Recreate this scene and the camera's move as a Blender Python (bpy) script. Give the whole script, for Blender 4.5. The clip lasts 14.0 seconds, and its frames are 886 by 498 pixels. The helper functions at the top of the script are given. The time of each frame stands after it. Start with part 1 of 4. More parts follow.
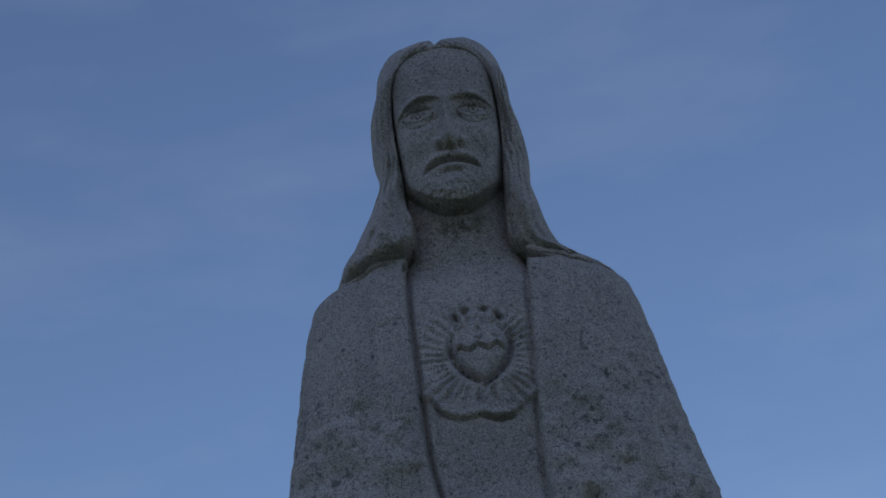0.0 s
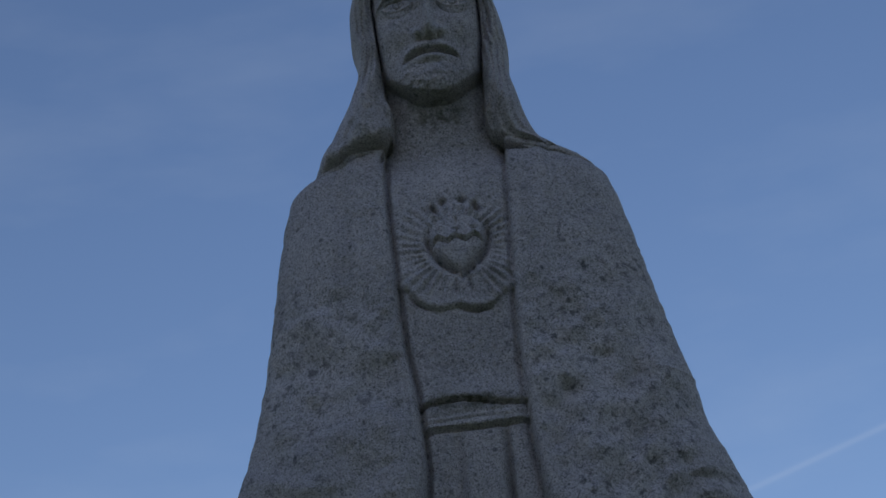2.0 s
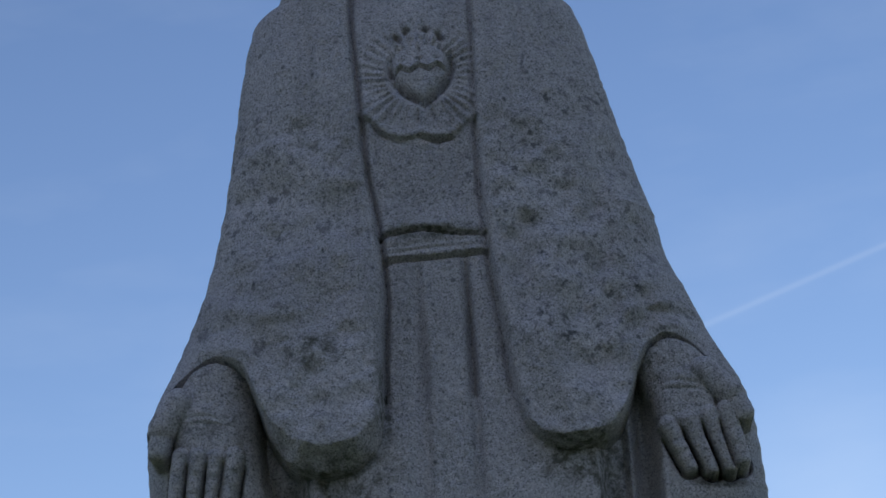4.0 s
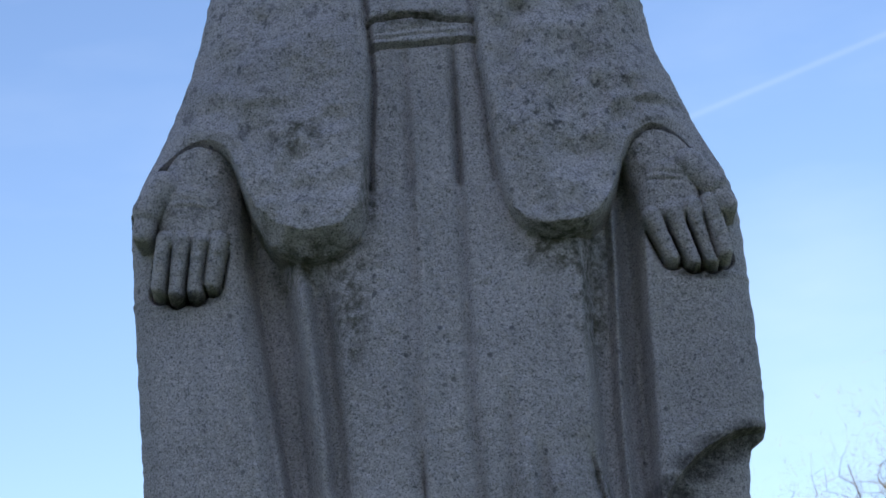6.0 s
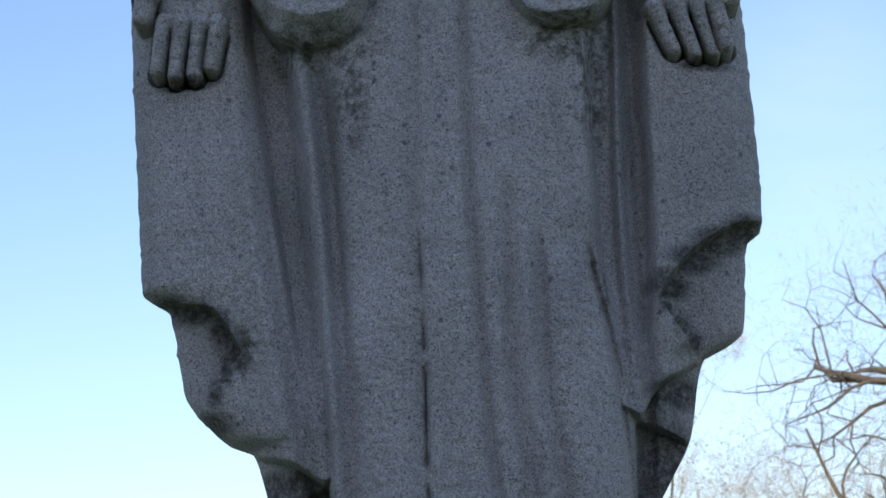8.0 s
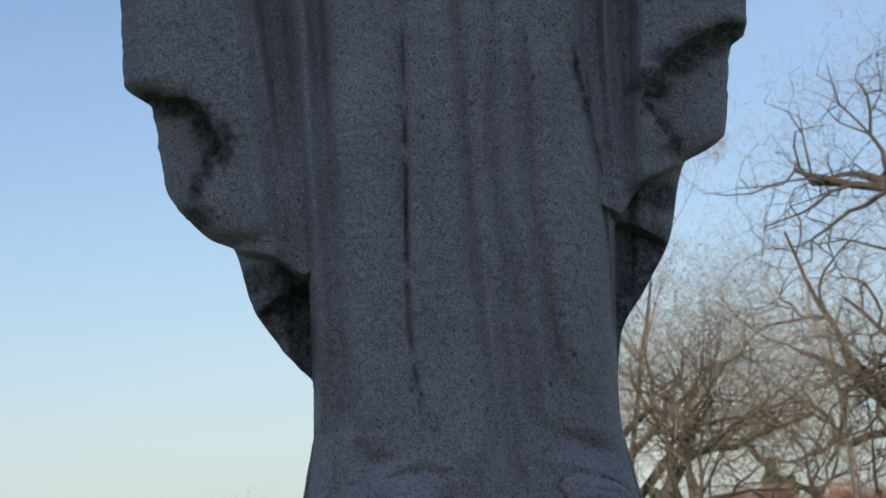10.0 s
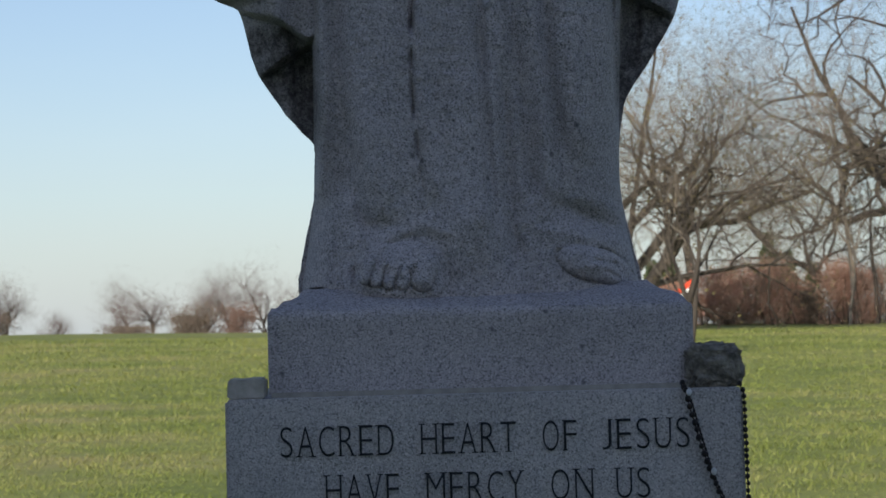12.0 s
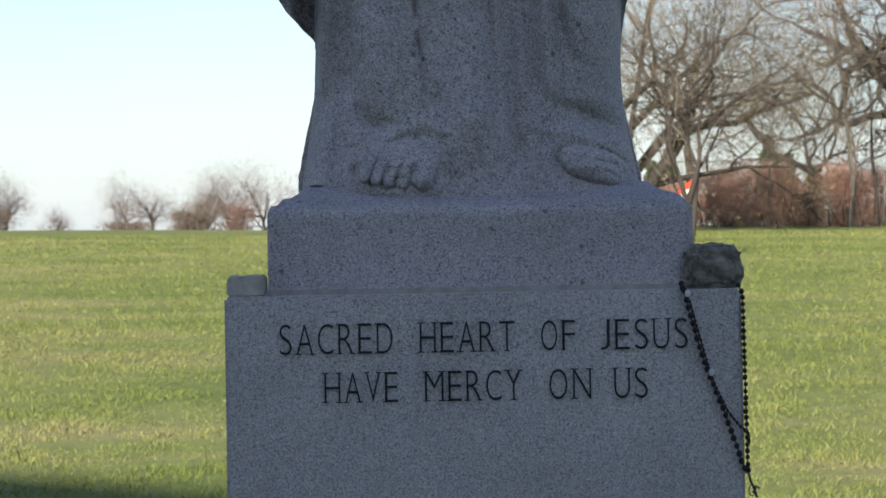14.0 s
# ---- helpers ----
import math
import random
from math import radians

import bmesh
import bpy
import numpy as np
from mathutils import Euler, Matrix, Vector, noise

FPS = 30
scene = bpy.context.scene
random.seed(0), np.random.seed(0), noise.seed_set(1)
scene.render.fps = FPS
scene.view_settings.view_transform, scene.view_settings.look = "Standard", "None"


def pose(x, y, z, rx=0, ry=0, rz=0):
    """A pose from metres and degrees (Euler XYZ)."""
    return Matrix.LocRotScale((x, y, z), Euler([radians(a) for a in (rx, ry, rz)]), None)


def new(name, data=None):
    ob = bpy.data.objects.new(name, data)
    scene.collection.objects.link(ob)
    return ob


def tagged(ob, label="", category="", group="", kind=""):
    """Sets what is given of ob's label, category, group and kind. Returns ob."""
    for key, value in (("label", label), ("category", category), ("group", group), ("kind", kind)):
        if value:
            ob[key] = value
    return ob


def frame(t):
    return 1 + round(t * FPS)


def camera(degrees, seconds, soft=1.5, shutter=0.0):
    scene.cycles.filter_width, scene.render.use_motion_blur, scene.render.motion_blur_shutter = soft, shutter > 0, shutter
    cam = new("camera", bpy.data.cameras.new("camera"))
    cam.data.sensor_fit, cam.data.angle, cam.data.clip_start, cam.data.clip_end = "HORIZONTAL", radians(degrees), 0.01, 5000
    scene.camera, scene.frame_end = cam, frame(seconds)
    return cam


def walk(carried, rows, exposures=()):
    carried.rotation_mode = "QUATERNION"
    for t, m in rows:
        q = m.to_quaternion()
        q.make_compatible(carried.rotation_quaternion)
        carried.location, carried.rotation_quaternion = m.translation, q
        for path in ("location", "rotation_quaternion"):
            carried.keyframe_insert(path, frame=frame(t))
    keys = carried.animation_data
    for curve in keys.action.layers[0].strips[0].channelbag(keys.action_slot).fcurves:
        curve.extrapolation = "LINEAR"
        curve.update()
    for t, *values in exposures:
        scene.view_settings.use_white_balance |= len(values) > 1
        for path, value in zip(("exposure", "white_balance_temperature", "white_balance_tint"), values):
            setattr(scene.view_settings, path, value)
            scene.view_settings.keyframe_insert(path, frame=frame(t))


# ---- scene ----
cam = camera(20.55, 14.0, soft=1.6)
EYE = (0.0, 0.0, 1.55)
cam.data.dof.use_dof, cam.data.dof.focus_distance, cam.data.dof.aperture_fstop = True, 3.2, 32.0
ROWS = [
    (0.0, 118.916, 6.604, 3.65),
    (0.5, 118.56, 6.668, 3.545),
    (1.0, 118.016, 6.693, 3.421),
    (1.5, 117.178, 6.501, 3.177),
    (2.0, 116.285, 6.458, 2.985),
    (2.5, 115.385, 6.277, 2.799),
    (2.7, 114.99, 6.155, 2.629),
    (4.8, 110.139, 5.581, 1.215),
    (5.0, 109.606, 5.469, 1.17),
    (5.5, 108.418, 5.283, 1.071),
    (6.0, 107.121, 4.954, 0.99),
    (6.5, 105.831, 4.688, 0.91),
    (7.0, 104.722, 4.409, 0.852),
    (7.5, 103.539, 4.213, 0.81),
    (8.0, 102.138, 3.922, 0.687),
    (8.2, 101.632, 3.809, 0.611),
    (10.3, 96.506, 2.666, -0.052),
    (10.5, 95.916, 2.296, -0.054),
    (11.0, 94.508, 2.049, -0.045),
    (11.5, 93.115, 1.695, -0.037),
    (12.0, 91.885, 1.477, 0.001),
    (12.5, 90.964, 1.299, 0.03),
    (13.0, 90.178, 1.142, 0.038),
    (13.5, 89.565, 1.05, 0.027),
    (14.0, 89.52, 1.0, -0.008),
]
STOPS = [(0.0, 0.12), (2.7, 0.12), (4.8, 0.88), (6.0, 1.02), (8.2, 1.02), (10.3, 0.2), (11.5, 0.22), (12.5, 0.40), (13.5, 0.76), (14.0, 0.8)]
walk(cam, [(t, pose(*EYE, rx, ry, rz)) for t, rx, ry, rz in ROWS], STOPS)

# ---- sky and sun ----
SUN_UP, SUN_WAY = 25.5, (0.30, 0.954)      # elevation; the way the light travels over the ground
world = bpy.data.worlds.new("sky")
scene.world = world
world.use_nodes = True
wt = world.node_tree
back = wt.nodes["Background"]
back.inputs[1].default_value = 0.1


def wnode(kind, **sets):
    n = wt.nodes.new(kind)
    for k, v in sets.items():
        n.inputs[int(k[1:])].default_value = v
    return n


def wmath(op, a, b=0.0, clamp=False):
    n = wt.nodes.new("ShaderNodeMath")
    n.operation, n.use_clamp = op, clamp
    for i, v in enumerate((a, b)):
        if isinstance(v, (int, float)):
            n.inputs[i].default_value = v
        else:
            wt.links.new(v, n.inputs[i])
    return n.outputs[0]


air = wt.nodes.new("ShaderNodeTexSky")
air.sky_type, air.sun_disc = "NISHITA", False
air.sun_elevation, air.sun_rotation = radians(SUN_UP), math.atan2(-SUN_WAY[0], -SUN_WAY[1])
air.altitude, air.air_density, air.dust_density, air.ozone_density = 200, 1.0, 0.6, 3.0
tone = wnode("ShaderNodeHueSaturation", i0=0.507, i1=1.02)
wt.links.new(air.outputs[0], tone.inputs[4])
way = wt.nodes.new("ShaderNodeTexCoord").outputs["Generated"]
axis = wt.nodes.new("ShaderNodeSeparateXYZ")
wt.links.new(way, axis.inputs[0])
up = axis.outputs[2]
# pale haze that thickens towards the horizon
veil = wmath("POWER", wmath("SUBTRACT", 1.0, wmath("ABSOLUTE", up), True), 9.0)
haze = wt.nodes.new("ShaderNodeMix")
haze.data_type = "RGBA"
haze.inputs[7].default_value = (4.55, 5.0, 5.6, 1)
wt.links.new(wmath("MULTIPLY", veil, 0.72), haze.inputs[0])
wt.links.new(tone.outputs[0], haze.inputs[6])
# thin high cloud
stretch = wt.nodes.new("ShaderNodeMapping")
stretch.inputs["Scale"].default_value = (2.2, 1.0, 7.0)
stretch.inputs["Rotation"].default_value = (0.0, 0.25, 0.0)
wt.links.new(way, stretch.inputs[0])
wisp = wt.nodes.new("ShaderNodeTexNoise")
wisp.inputs["Scale"].default_value, wisp.inputs["Detail"].default_value, wisp.inputs["Roughness"].default_value = 2.6, 5.0, 0.55
wt.links.new(stretch.outputs[0], wisp.inputs[0])
thin = wmath("MULTIPLY", wmath("SUBTRACT", wisp.outputs[0], 0.47, True), 0.22, True)
# one small bright cloud low on the north-east side
def toward(x, y, z, tight):
    n = Vector((x, y, z)).normalized()
    d = wt.nodes.new("ShaderNodeVectorMath")
    d.operation = "DOT_PRODUCT"
    d.inputs[1].default_value = n
    wt.links.new(way, d.inputs[0])
    return wmath("POWER", wmath("MAXIMUM", d.outputs["Value"], 0.0), tight)
puff = wmath("MULTIPLY", toward(0.161, 1.0, 0.262, 900.0), wmath("ADD", wisp.outputs[0], 0.1))
# the thin line left by an aircraft
TRAIL = Vector((0.1220, 1.0, 0.3569)), Vector((0.2125, 1.0, 0.3877))
across = TRAIL[0].cross(TRAIL[1]).normalized()
line = wt.nodes.new("ShaderNodeVectorMath")
line.operation = "DOT_PRODUCT"
line.inputs[1].default_value = across
wt.links.new(way, line.inputs[0])
thinness = wmath("MULTIPLY", line.outputs["Value"], 1.0 / 0.0011)
trail = wmath("DIVIDE", 0.065, wmath("ADD", 1.0, wmath("POWER", wmath("ABSOLUTE", thinness), 4.0)))
trail = wmath("MULTIPLY", trail, toward(0.173, 1.0, 0.372, 160.0))
cover = wmath("ADD", wmath("ADD", thin, wmath("MULTIPLY", puff, 0.10)), trail, True)
cloud = wt.nodes.new("ShaderNodeMix")
cloud.data_type = "RGBA"
cloud.inputs[7].default_value = (7.0, 7.5, 8.0, 1)
wt.links.new(cover, cloud.inputs[0])
wt.links.new(haze.outputs[2], cloud.inputs[6])
wt.links.new(cloud.outputs[2], back.inputs[0])

lamp = bpy.data.lights.new("sun", "SUN")
lamp.energy, lamp.angle, lamp.color = 5.0, radians(0.55), (1.0, 0.93, 0.82)
sun = new("sun", lamp)
FALL = Vector((*SUN_WAY, -math.tan(radians(SUN_UP)))).normalized()
sun.matrix_world = Matrix.Translation((-6, -20, 30)) @ FALL.to_track_quat("-Z", "Y").to_matrix().to_4x4()


# ---- materials ----
class Shade:
    """A node material with a principled surface, put together call by call."""

    def __init__(self, name, rough=0.9, metal=0.0):
        self.mat = bpy.data.materials.new(name)
        self.mat.use_nodes = True
        self.t = self.mat.node_tree
        self.b = self.t.nodes["Principled BSDF"]
        self.b.inputs["Roughness"].default_value = rough
        self.b.inputs["Metallic"].default_value = metal
        self.b.inputs["Specular IOR Level"].default_value = 0.25
        self.at = self.t.nodes.new("ShaderNodeTexCoord").outputs["Object"]

    def put(self, sock, v):
        if hasattr(v, "links"):
            self.t.links.new(v, sock)
        else:
            sock.default_value = v

    def noise(self, scale, detail=4.0, rough=0.55, stretch=None):
        n = self.t.nodes.new("ShaderNodeTexNoise")
        n.inputs["Scale"].default_value, n.inputs["Detail"].default_value, n.inputs["Roughness"].default_value = scale, detail, rough
        src = self.at
        if stretch:
            m = self.t.nodes.new("ShaderNodeMapping")
            m.inputs["Scale"].default_value = stretch
            self.t.links.new(self.at, m.inputs[0])
            src = m.outputs[0]
        self.t.links.new(src, n.inputs["Vector"])
        return n.outputs[0]

    def cells(self, scale, colour=False):
        n = self.t.nodes.new("ShaderNodeTexVoronoi")
        n.inputs["Scale"].default_value = scale
        self.t.links.new(self.at, n.inputs["Vector"])
        return n.outputs[1 if colour else 0]

    def ramp(self, v, *stops):
        n = self.t.nodes.new("ShaderNodeValToRGB")
        e = n.color_ramp.elements
        while len(e) < len(stops):
            e.new(0.5)
        for k, (p, c) in zip(e, stops):
            k.position = p
            k.color = (*c, 1) if isinstance(c, tuple) else (c, c, c, 1)
        self.put(n.inputs[0], v)
        return n.outputs[0]

    def mix(self, f, a, b, how="MIX"):
        n = self.t.nodes.new("ShaderNodeMix")
        n.data_type, n.blend_type = "RGBA", how
        for s, v in ((n.inputs[0], f), (n.inputs[6], a), (n.inputs[7], b)):
            self.put(s, (*v, 1) if isinstance(v, tuple) else v)
        return n.outputs[2]

    def calc(self, op, a, b=0.0, clamp=False):
        n = self.t.nodes.new("ShaderNodeMath")
        n.operation, n.use_clamp = op, clamp
        self.put(n.inputs[0], a)
        self.put(n.inputs[1], b)
        return n.outputs[0]

    def spot(self, x, z, rx, rz):
        """One where (x, z) lies near the middle of an upright oval, falling off to nought at its rim."""
        m = self.t.nodes.new("ShaderNodeMapping")
        m.vector_type = "POINT"
        m.inputs["Location"].default_value = (-x / rx, 0, -z / rz)
        m.inputs["Scale"].default_value = (1 / rx, 0, 1 / rz)
        self.t.links.new(self.at, m.inputs[0])
        n = self.t.nodes.new("ShaderNodeVectorMath")
        n.operation = "LENGTH"
        self.t.links.new(m.outputs[0], n.inputs[0])
        return self.calc("SUBTRACT", 1.0, n.outputs["Value"], True)

    def random(self):
        return self.t.nodes.new("ShaderNodeObjectInfo").outputs["Random"]

    def island(self):
        return self.t.nodes.new("ShaderNodeNewGeometry").outputs["Random Per Island"]

    def done(self, colour, bump=None, depth=0.002, strength=0.6, rough=None):
        self.put(self.b.inputs["Base Color"], (*colour, 1) if isinstance(colour, tuple) else colour)
        if rough is not None:
            self.put(self.b.inputs["Roughness"], rough)
        if bump is not None:
            n = self.t.nodes.new("ShaderNodeBump")
            n.inputs["Distance"].default_value, n.inputs["Strength"].default_value = depth, strength
            self.put(n.inputs["Height"], bump)
            self.t.links.new(n.outputs[0], self.b.inputs["Normal"])
        return self.mat


def granite(name, light, weathered):
    s = Shade(name, 0.85)
    grain = s.cells(430.0, True)
    base = s.ramp(grain, (0.0, tuple(0.55 * c for c in light)), (0.35, tuple(0.85 * c for c in light)), (0.7, light), (1.0, tuple(1.25 * c for c in light)))
    fleck = s.ramp(s.noise(380.0, 2.0, 0.5), (0.54, 0.0), (0.66, 1.0))
    col = s.mix(s.calc("MULTIPLY", fleck, 0.62 if weathered else 0.50), base, (0.06, 0.06, 0.065))
    cloudy = s.ramp(s.noise(5.0, 5.0), (0.30, 0.84), (0.66, 1.08))
    col = s.mix(1.0, col, cloudy, "MULTIPLY")
    if weathered:
        # pits and single lichen dots all over
        for scale, size, share, depth in ((150.0, 0.36, 0.80, 0.62), (62.0, 0.30, 0.82, 0.66)):
            dots = s.t.nodes.new("ShaderNodeTexVoronoi")
            dots.inputs["Scale"].default_value = scale
            s.t.links.new(s.at, dots.inputs["Vector"])
            some = s.ramp(dots.outputs[1], (share - 0.02, 0.0), (share + 0.05, 1.0))
            near = s.ramp(dots.outputs[0], (size * 0.5, 1.0), (size, 0.0))
            col = s.mix(s.calc("MULTIPLY", s.calc("MULTIPLY", some, near), depth), col, (0.055, 0.055, 0.06))
        # clumped lichen, thickest on the sleeves
        clump = s.ramp(s.noise(38.0, 6.0, 0.72), (0.575, 0.0), (0.625, 1.0))
        high = s.calc("MAXIMUM", s.spot(-0.24, 2.82, 0.26, 0.36), s.spot(0.28, 2.84, 0.26, 0.36))
        col = s.mix(s.calc("MULTIPLY", s.calc("MULTIPLY", clump, s.calc("MULTIPLY", high, 2.5, True)), 0.46), col, (0.045, 0.045, 0.045))
        # lichen spots and rain streaks
        blot = s.ramp(s.noise(70.0, 4.0, 0.62), (0.57, 0.0), (0.66, 1.0))
        where = s.ramp(s.noise(4.2, 3.0), (0.44, 0.10), (0.60, 1.0))
        sleeves = s.calc("MAXIMUM", s.spot(-0.24, 2.84, 0.24, 0.34), s.spot(0.27, 2.86, 0.24, 0.34))
        where = s.calc("MULTIPLY", where, s.calc("ADD", s.calc("MULTIPLY", sleeves, 2.2, True), 0.28, True))
        col = s.mix(s.calc("MULTIPLY", s.calc("MULTIPLY", blot, where), 0.72), col, (0.045, 0.045, 0.048))
        streak = s.ramp(s.noise(16.0, 4.0, 0.55, (1.0, 1.0, 0.10)), (0.52, 0.0), (0.72, 1.0))
        col = s.mix(s.calc("MULTIPLY", streak, 0.18), col, (0.07, 0.068, 0.062))
        moss = None
        for x, z, rx, rz in ((-0.13, 2.505, 0.10, 0.035), (-0.065, 2.60, 0.016, 0.07), (0.195, 2.500, 0.09, 0.05), (0.22, 2.44, 0.03, 0.12),
                             (-0.10, 2.44, 0.03, 0.10), (-0.262, 2.11, 0.025, 0.05), (-0.15, 2.675, 0.05, 0.035),
                             (0.213, 2.15, 0.012, 0.05), (0.203, 2.180, 0.014, 0.022), (0.02, 2.845, 0.10, 0.014), (0.035, 3.325, 0.05, 0.03)):
            p = s.spot(x, z, rx, rz)
            moss = p if moss is None else s.calc("MAXIMUM", moss, p)
        # dark crust on stepped hems and lining, with shade of undersides painted in too
        crust_shade = None
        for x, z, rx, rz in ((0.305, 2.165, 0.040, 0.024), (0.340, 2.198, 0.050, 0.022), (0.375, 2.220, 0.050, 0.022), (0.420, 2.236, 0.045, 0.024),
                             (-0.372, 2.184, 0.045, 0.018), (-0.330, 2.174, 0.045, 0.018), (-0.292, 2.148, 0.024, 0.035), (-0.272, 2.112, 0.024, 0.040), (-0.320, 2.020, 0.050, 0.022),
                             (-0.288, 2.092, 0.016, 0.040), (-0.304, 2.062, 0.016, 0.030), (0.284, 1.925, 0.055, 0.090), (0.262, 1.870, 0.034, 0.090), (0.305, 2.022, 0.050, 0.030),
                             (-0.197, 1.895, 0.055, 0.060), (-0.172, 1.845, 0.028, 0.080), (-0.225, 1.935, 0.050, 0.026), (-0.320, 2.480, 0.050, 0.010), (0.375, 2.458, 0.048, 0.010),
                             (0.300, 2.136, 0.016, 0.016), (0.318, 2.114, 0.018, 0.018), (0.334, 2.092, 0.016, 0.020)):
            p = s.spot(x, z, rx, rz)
            crust_shade = p if crust_shade is None else s.calc("MAXIMUM", crust_shade, p)
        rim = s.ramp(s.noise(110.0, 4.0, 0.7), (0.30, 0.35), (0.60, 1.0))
        col = s.mix(s.calc("MULTIPLY", s.calc("MULTIPLY", s.calc("MULTIPLY", crust_shade, 2.0, True), rim), 0.85), col, (0.036, 0.031, 0.027))
        patch = s.ramp(s.noise(60.0, 5.0, 0.65), (0.42, 0.0), (0.62, 1.0))
        col = s.mix(s.calc("MULTIPLY", s.calc("MULTIPLY", s.calc("MULTIPLY", moss, 2.0, True), patch), 0.8), col, (0.050, 0.047, 0.022))
    pit = s.calc("ADD", s.noise(420.0, 2.0), s.calc("MULTIPLY", s.noise(90.0, 3.0), 1.4))
    return s.done(col, pit, 0.0025, 0.7, s.ramp(grain, (0.0, 0.7), (1.0, 0.95)))


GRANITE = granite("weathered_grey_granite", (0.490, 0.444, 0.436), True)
CUT = granite("sawn_grey_granite", (0.50, 0.465, 0.45), False)


def plain(name, a, b, scale, rough=0.9, depth=0.002, fine=8.0):
    s = Shade(name, rough)
    n = s.noise(scale, 5.0)
    return s.done(s.ramp(n, (0.32, a), (0.68, b)), s.noise(scale * fine, 4.0), depth)


def varied(name, rough, *colours):
    """Leaves and blades: every island a colour of its own, in broad drifts."""
    s = Shade(name, rough)
    v = s.calc("ADD", s.calc("MULTIPLY", s.island(), 0.45), s.calc("MULTIPLY", s.noise(0.35, 4.0), 0.62))
    k = len(colours)
    s.b.inputs["Subsurface Weight"].default_value = 0.0
    return s.done(s.ramp(v, *[(0.2 + 0.6 * i / (k - 1), c) for i, c in enumerate(colours)]))


# ---- shared mesh helpers ----
def mesh_of(name, verts, faces, material, smooth=False):
    """A mesh from arrays of corners and of triangles or quads."""
    verts, faces = np.asarray(verts, dtype=np.float32), np.asarray(faces, dtype=np.int32)
    me = bpy.data.meshes.new(name)
    me.vertices.add(len(verts))
    me.vertices.foreach_set("co", verts.ravel())
    k = faces.shape[1]
    me.loops.add(faces.size)
    me.loops.foreach_set("vertex_index", faces.ravel())
    me.polygons.add(len(faces))
    me.polygons.foreach_set("loop_start", np.arange(0, faces.size, k, dtype=np.int32))
    me.polygons.foreach_set("use_smooth", np.full(len(faces), smooth))
    me.update(calc_edges=True)
    me.validate()
    me.materials.append(material)
    return me


def part(name, bm, material, parent=None, label=""):
    me = bpy.data.meshes.new(name)
    bm.to_mesh(me)
    bm.free()
    me.materials.append(material)
    ob = new(name, me)
    ob.parent = parent
    if label:
        ob["label"] = label
    return ob


def piece(name, me, parent, label=""):
    ob = new(name, me)
    ob.parent = parent
    if label:
        ob["label"] = label
    return ob


def slab(lo, hi, bevel=0.0, taper=0.0, rough=0.0, cuts=0):
    """A block from corner to corner; taper draws the upper end in, rough shakes its faces."""
    bm = bmesh.new()
    bmesh.ops.create_cube(bm, size=1)
    for v in bm.verts:
        v.co = [lo[i] + (v.co[i] + 0.5) * (hi[i] - lo[i]) for i in range(3)]
    mid = [(lo[i] + hi[i]) / 2 for i in range(2)]
    if taper:
        for v in bm.verts:
            if v.co.z > (lo[2] + hi[2]) / 2:
                v.co.x = mid[0] + (v.co.x - mid[0]) * (1 - taper)
                v.co.y = mid[1] + (v.co.y - mid[1]) * (1 - taper)
    if bevel:
        bmesh.ops.bevel(bm, geom=list(bm.edges), offset=bevel, segments=2, affect="EDGES")
    if cuts:
        bmesh.ops.subdivide_edges(bm, edges=list(bm.edges), cuts=cuts, use_grid_fill=True)
        for v in bm.verts:
            v.co += Vector(noise.noise_vector(v.co * 40.0)) * rough
    return bm


def glide(points, at):
    """A curve through (place, value) points, smooth and without overshoot."""
    p = np.array(sorted(points))
    x, y = p[:, 0], p[:, 1]
    h = np.diff(x)
    d = np.diff(y) / h
    m = np.zeros(len(x))
    same = d[:-1] * d[1:] > 0
    m[1:-1][same] = 2 * d[:-1][same] * d[1:][same] / (d[:-1] + d[1:])[same]
    m[0], m[-1] = d[0], d[-1]
    at = np.clip(at, x[0], x[-1])
    i = np.clip(np.searchsorted(x, at) - 1, 0, len(h) - 1)
    t = (at - x[i]) / h[i]
    return (y[i] * (1 + 2 * t) * (1 - t) ** 2 + m[i] * h[i] * t * (1 - t) ** 2
            + y[i + 1] * t * t * (3 - 2 * t) - m[i + 1] * h[i] * t * t * (1 - t))


def step(a, b, x):
    t = np.clip((x - a) / (b - a), 0, 1)
    return t * t * (3 - 2 * t)


def hump(x, w):
    return np.exp(-(x / w) ** 2)


def lumps(x, z, size, seed):
    """Smooth random relief, about -1 to 1, with swellings of the given size."""
    rng = np.random.RandomState(seed)
    g = rng.uniform(-1, 1, (257, 257))
    a, b = x / size + 97.3, z / size + 11.7
    i, j = np.floor(a).astype(int), np.floor(b).astype(int)
    u, v = a - i, b - j
    u, v = u * u * (3 - 2 * u), v * v * (3 - 2 * v)
    i, j, i1, j1 = i % 257, j % 257, (i + 1) % 257, (j + 1) % 257
    return (g[i, j] * (1 - u) + g[i1, j] * u) * (1 - v) + (g[i, j1] * (1 - u) + g[i1, j1] * u) * v


def to_line(x, z, a, b):
    """Distance from the segment a-b, and how far along it (0 to 1)."""
    ax, az, bx, bz = *a, *b
    dx, dz = bx - ax, bz - az
    t = np.clip(((x - ax) * dx + (z - az) * dz) / (dx * dx + dz * dz), 0, 1)
    return np.hypot(x - ax - t * dx, z - az - t * dz), t


def rounded(dist, r):
    """Height of a round bar of radius r over its middle plane; far below it outside."""
    return np.where(dist < r, np.sqrt(np.maximum(r * r - dist * dist, 0)), -1.0)


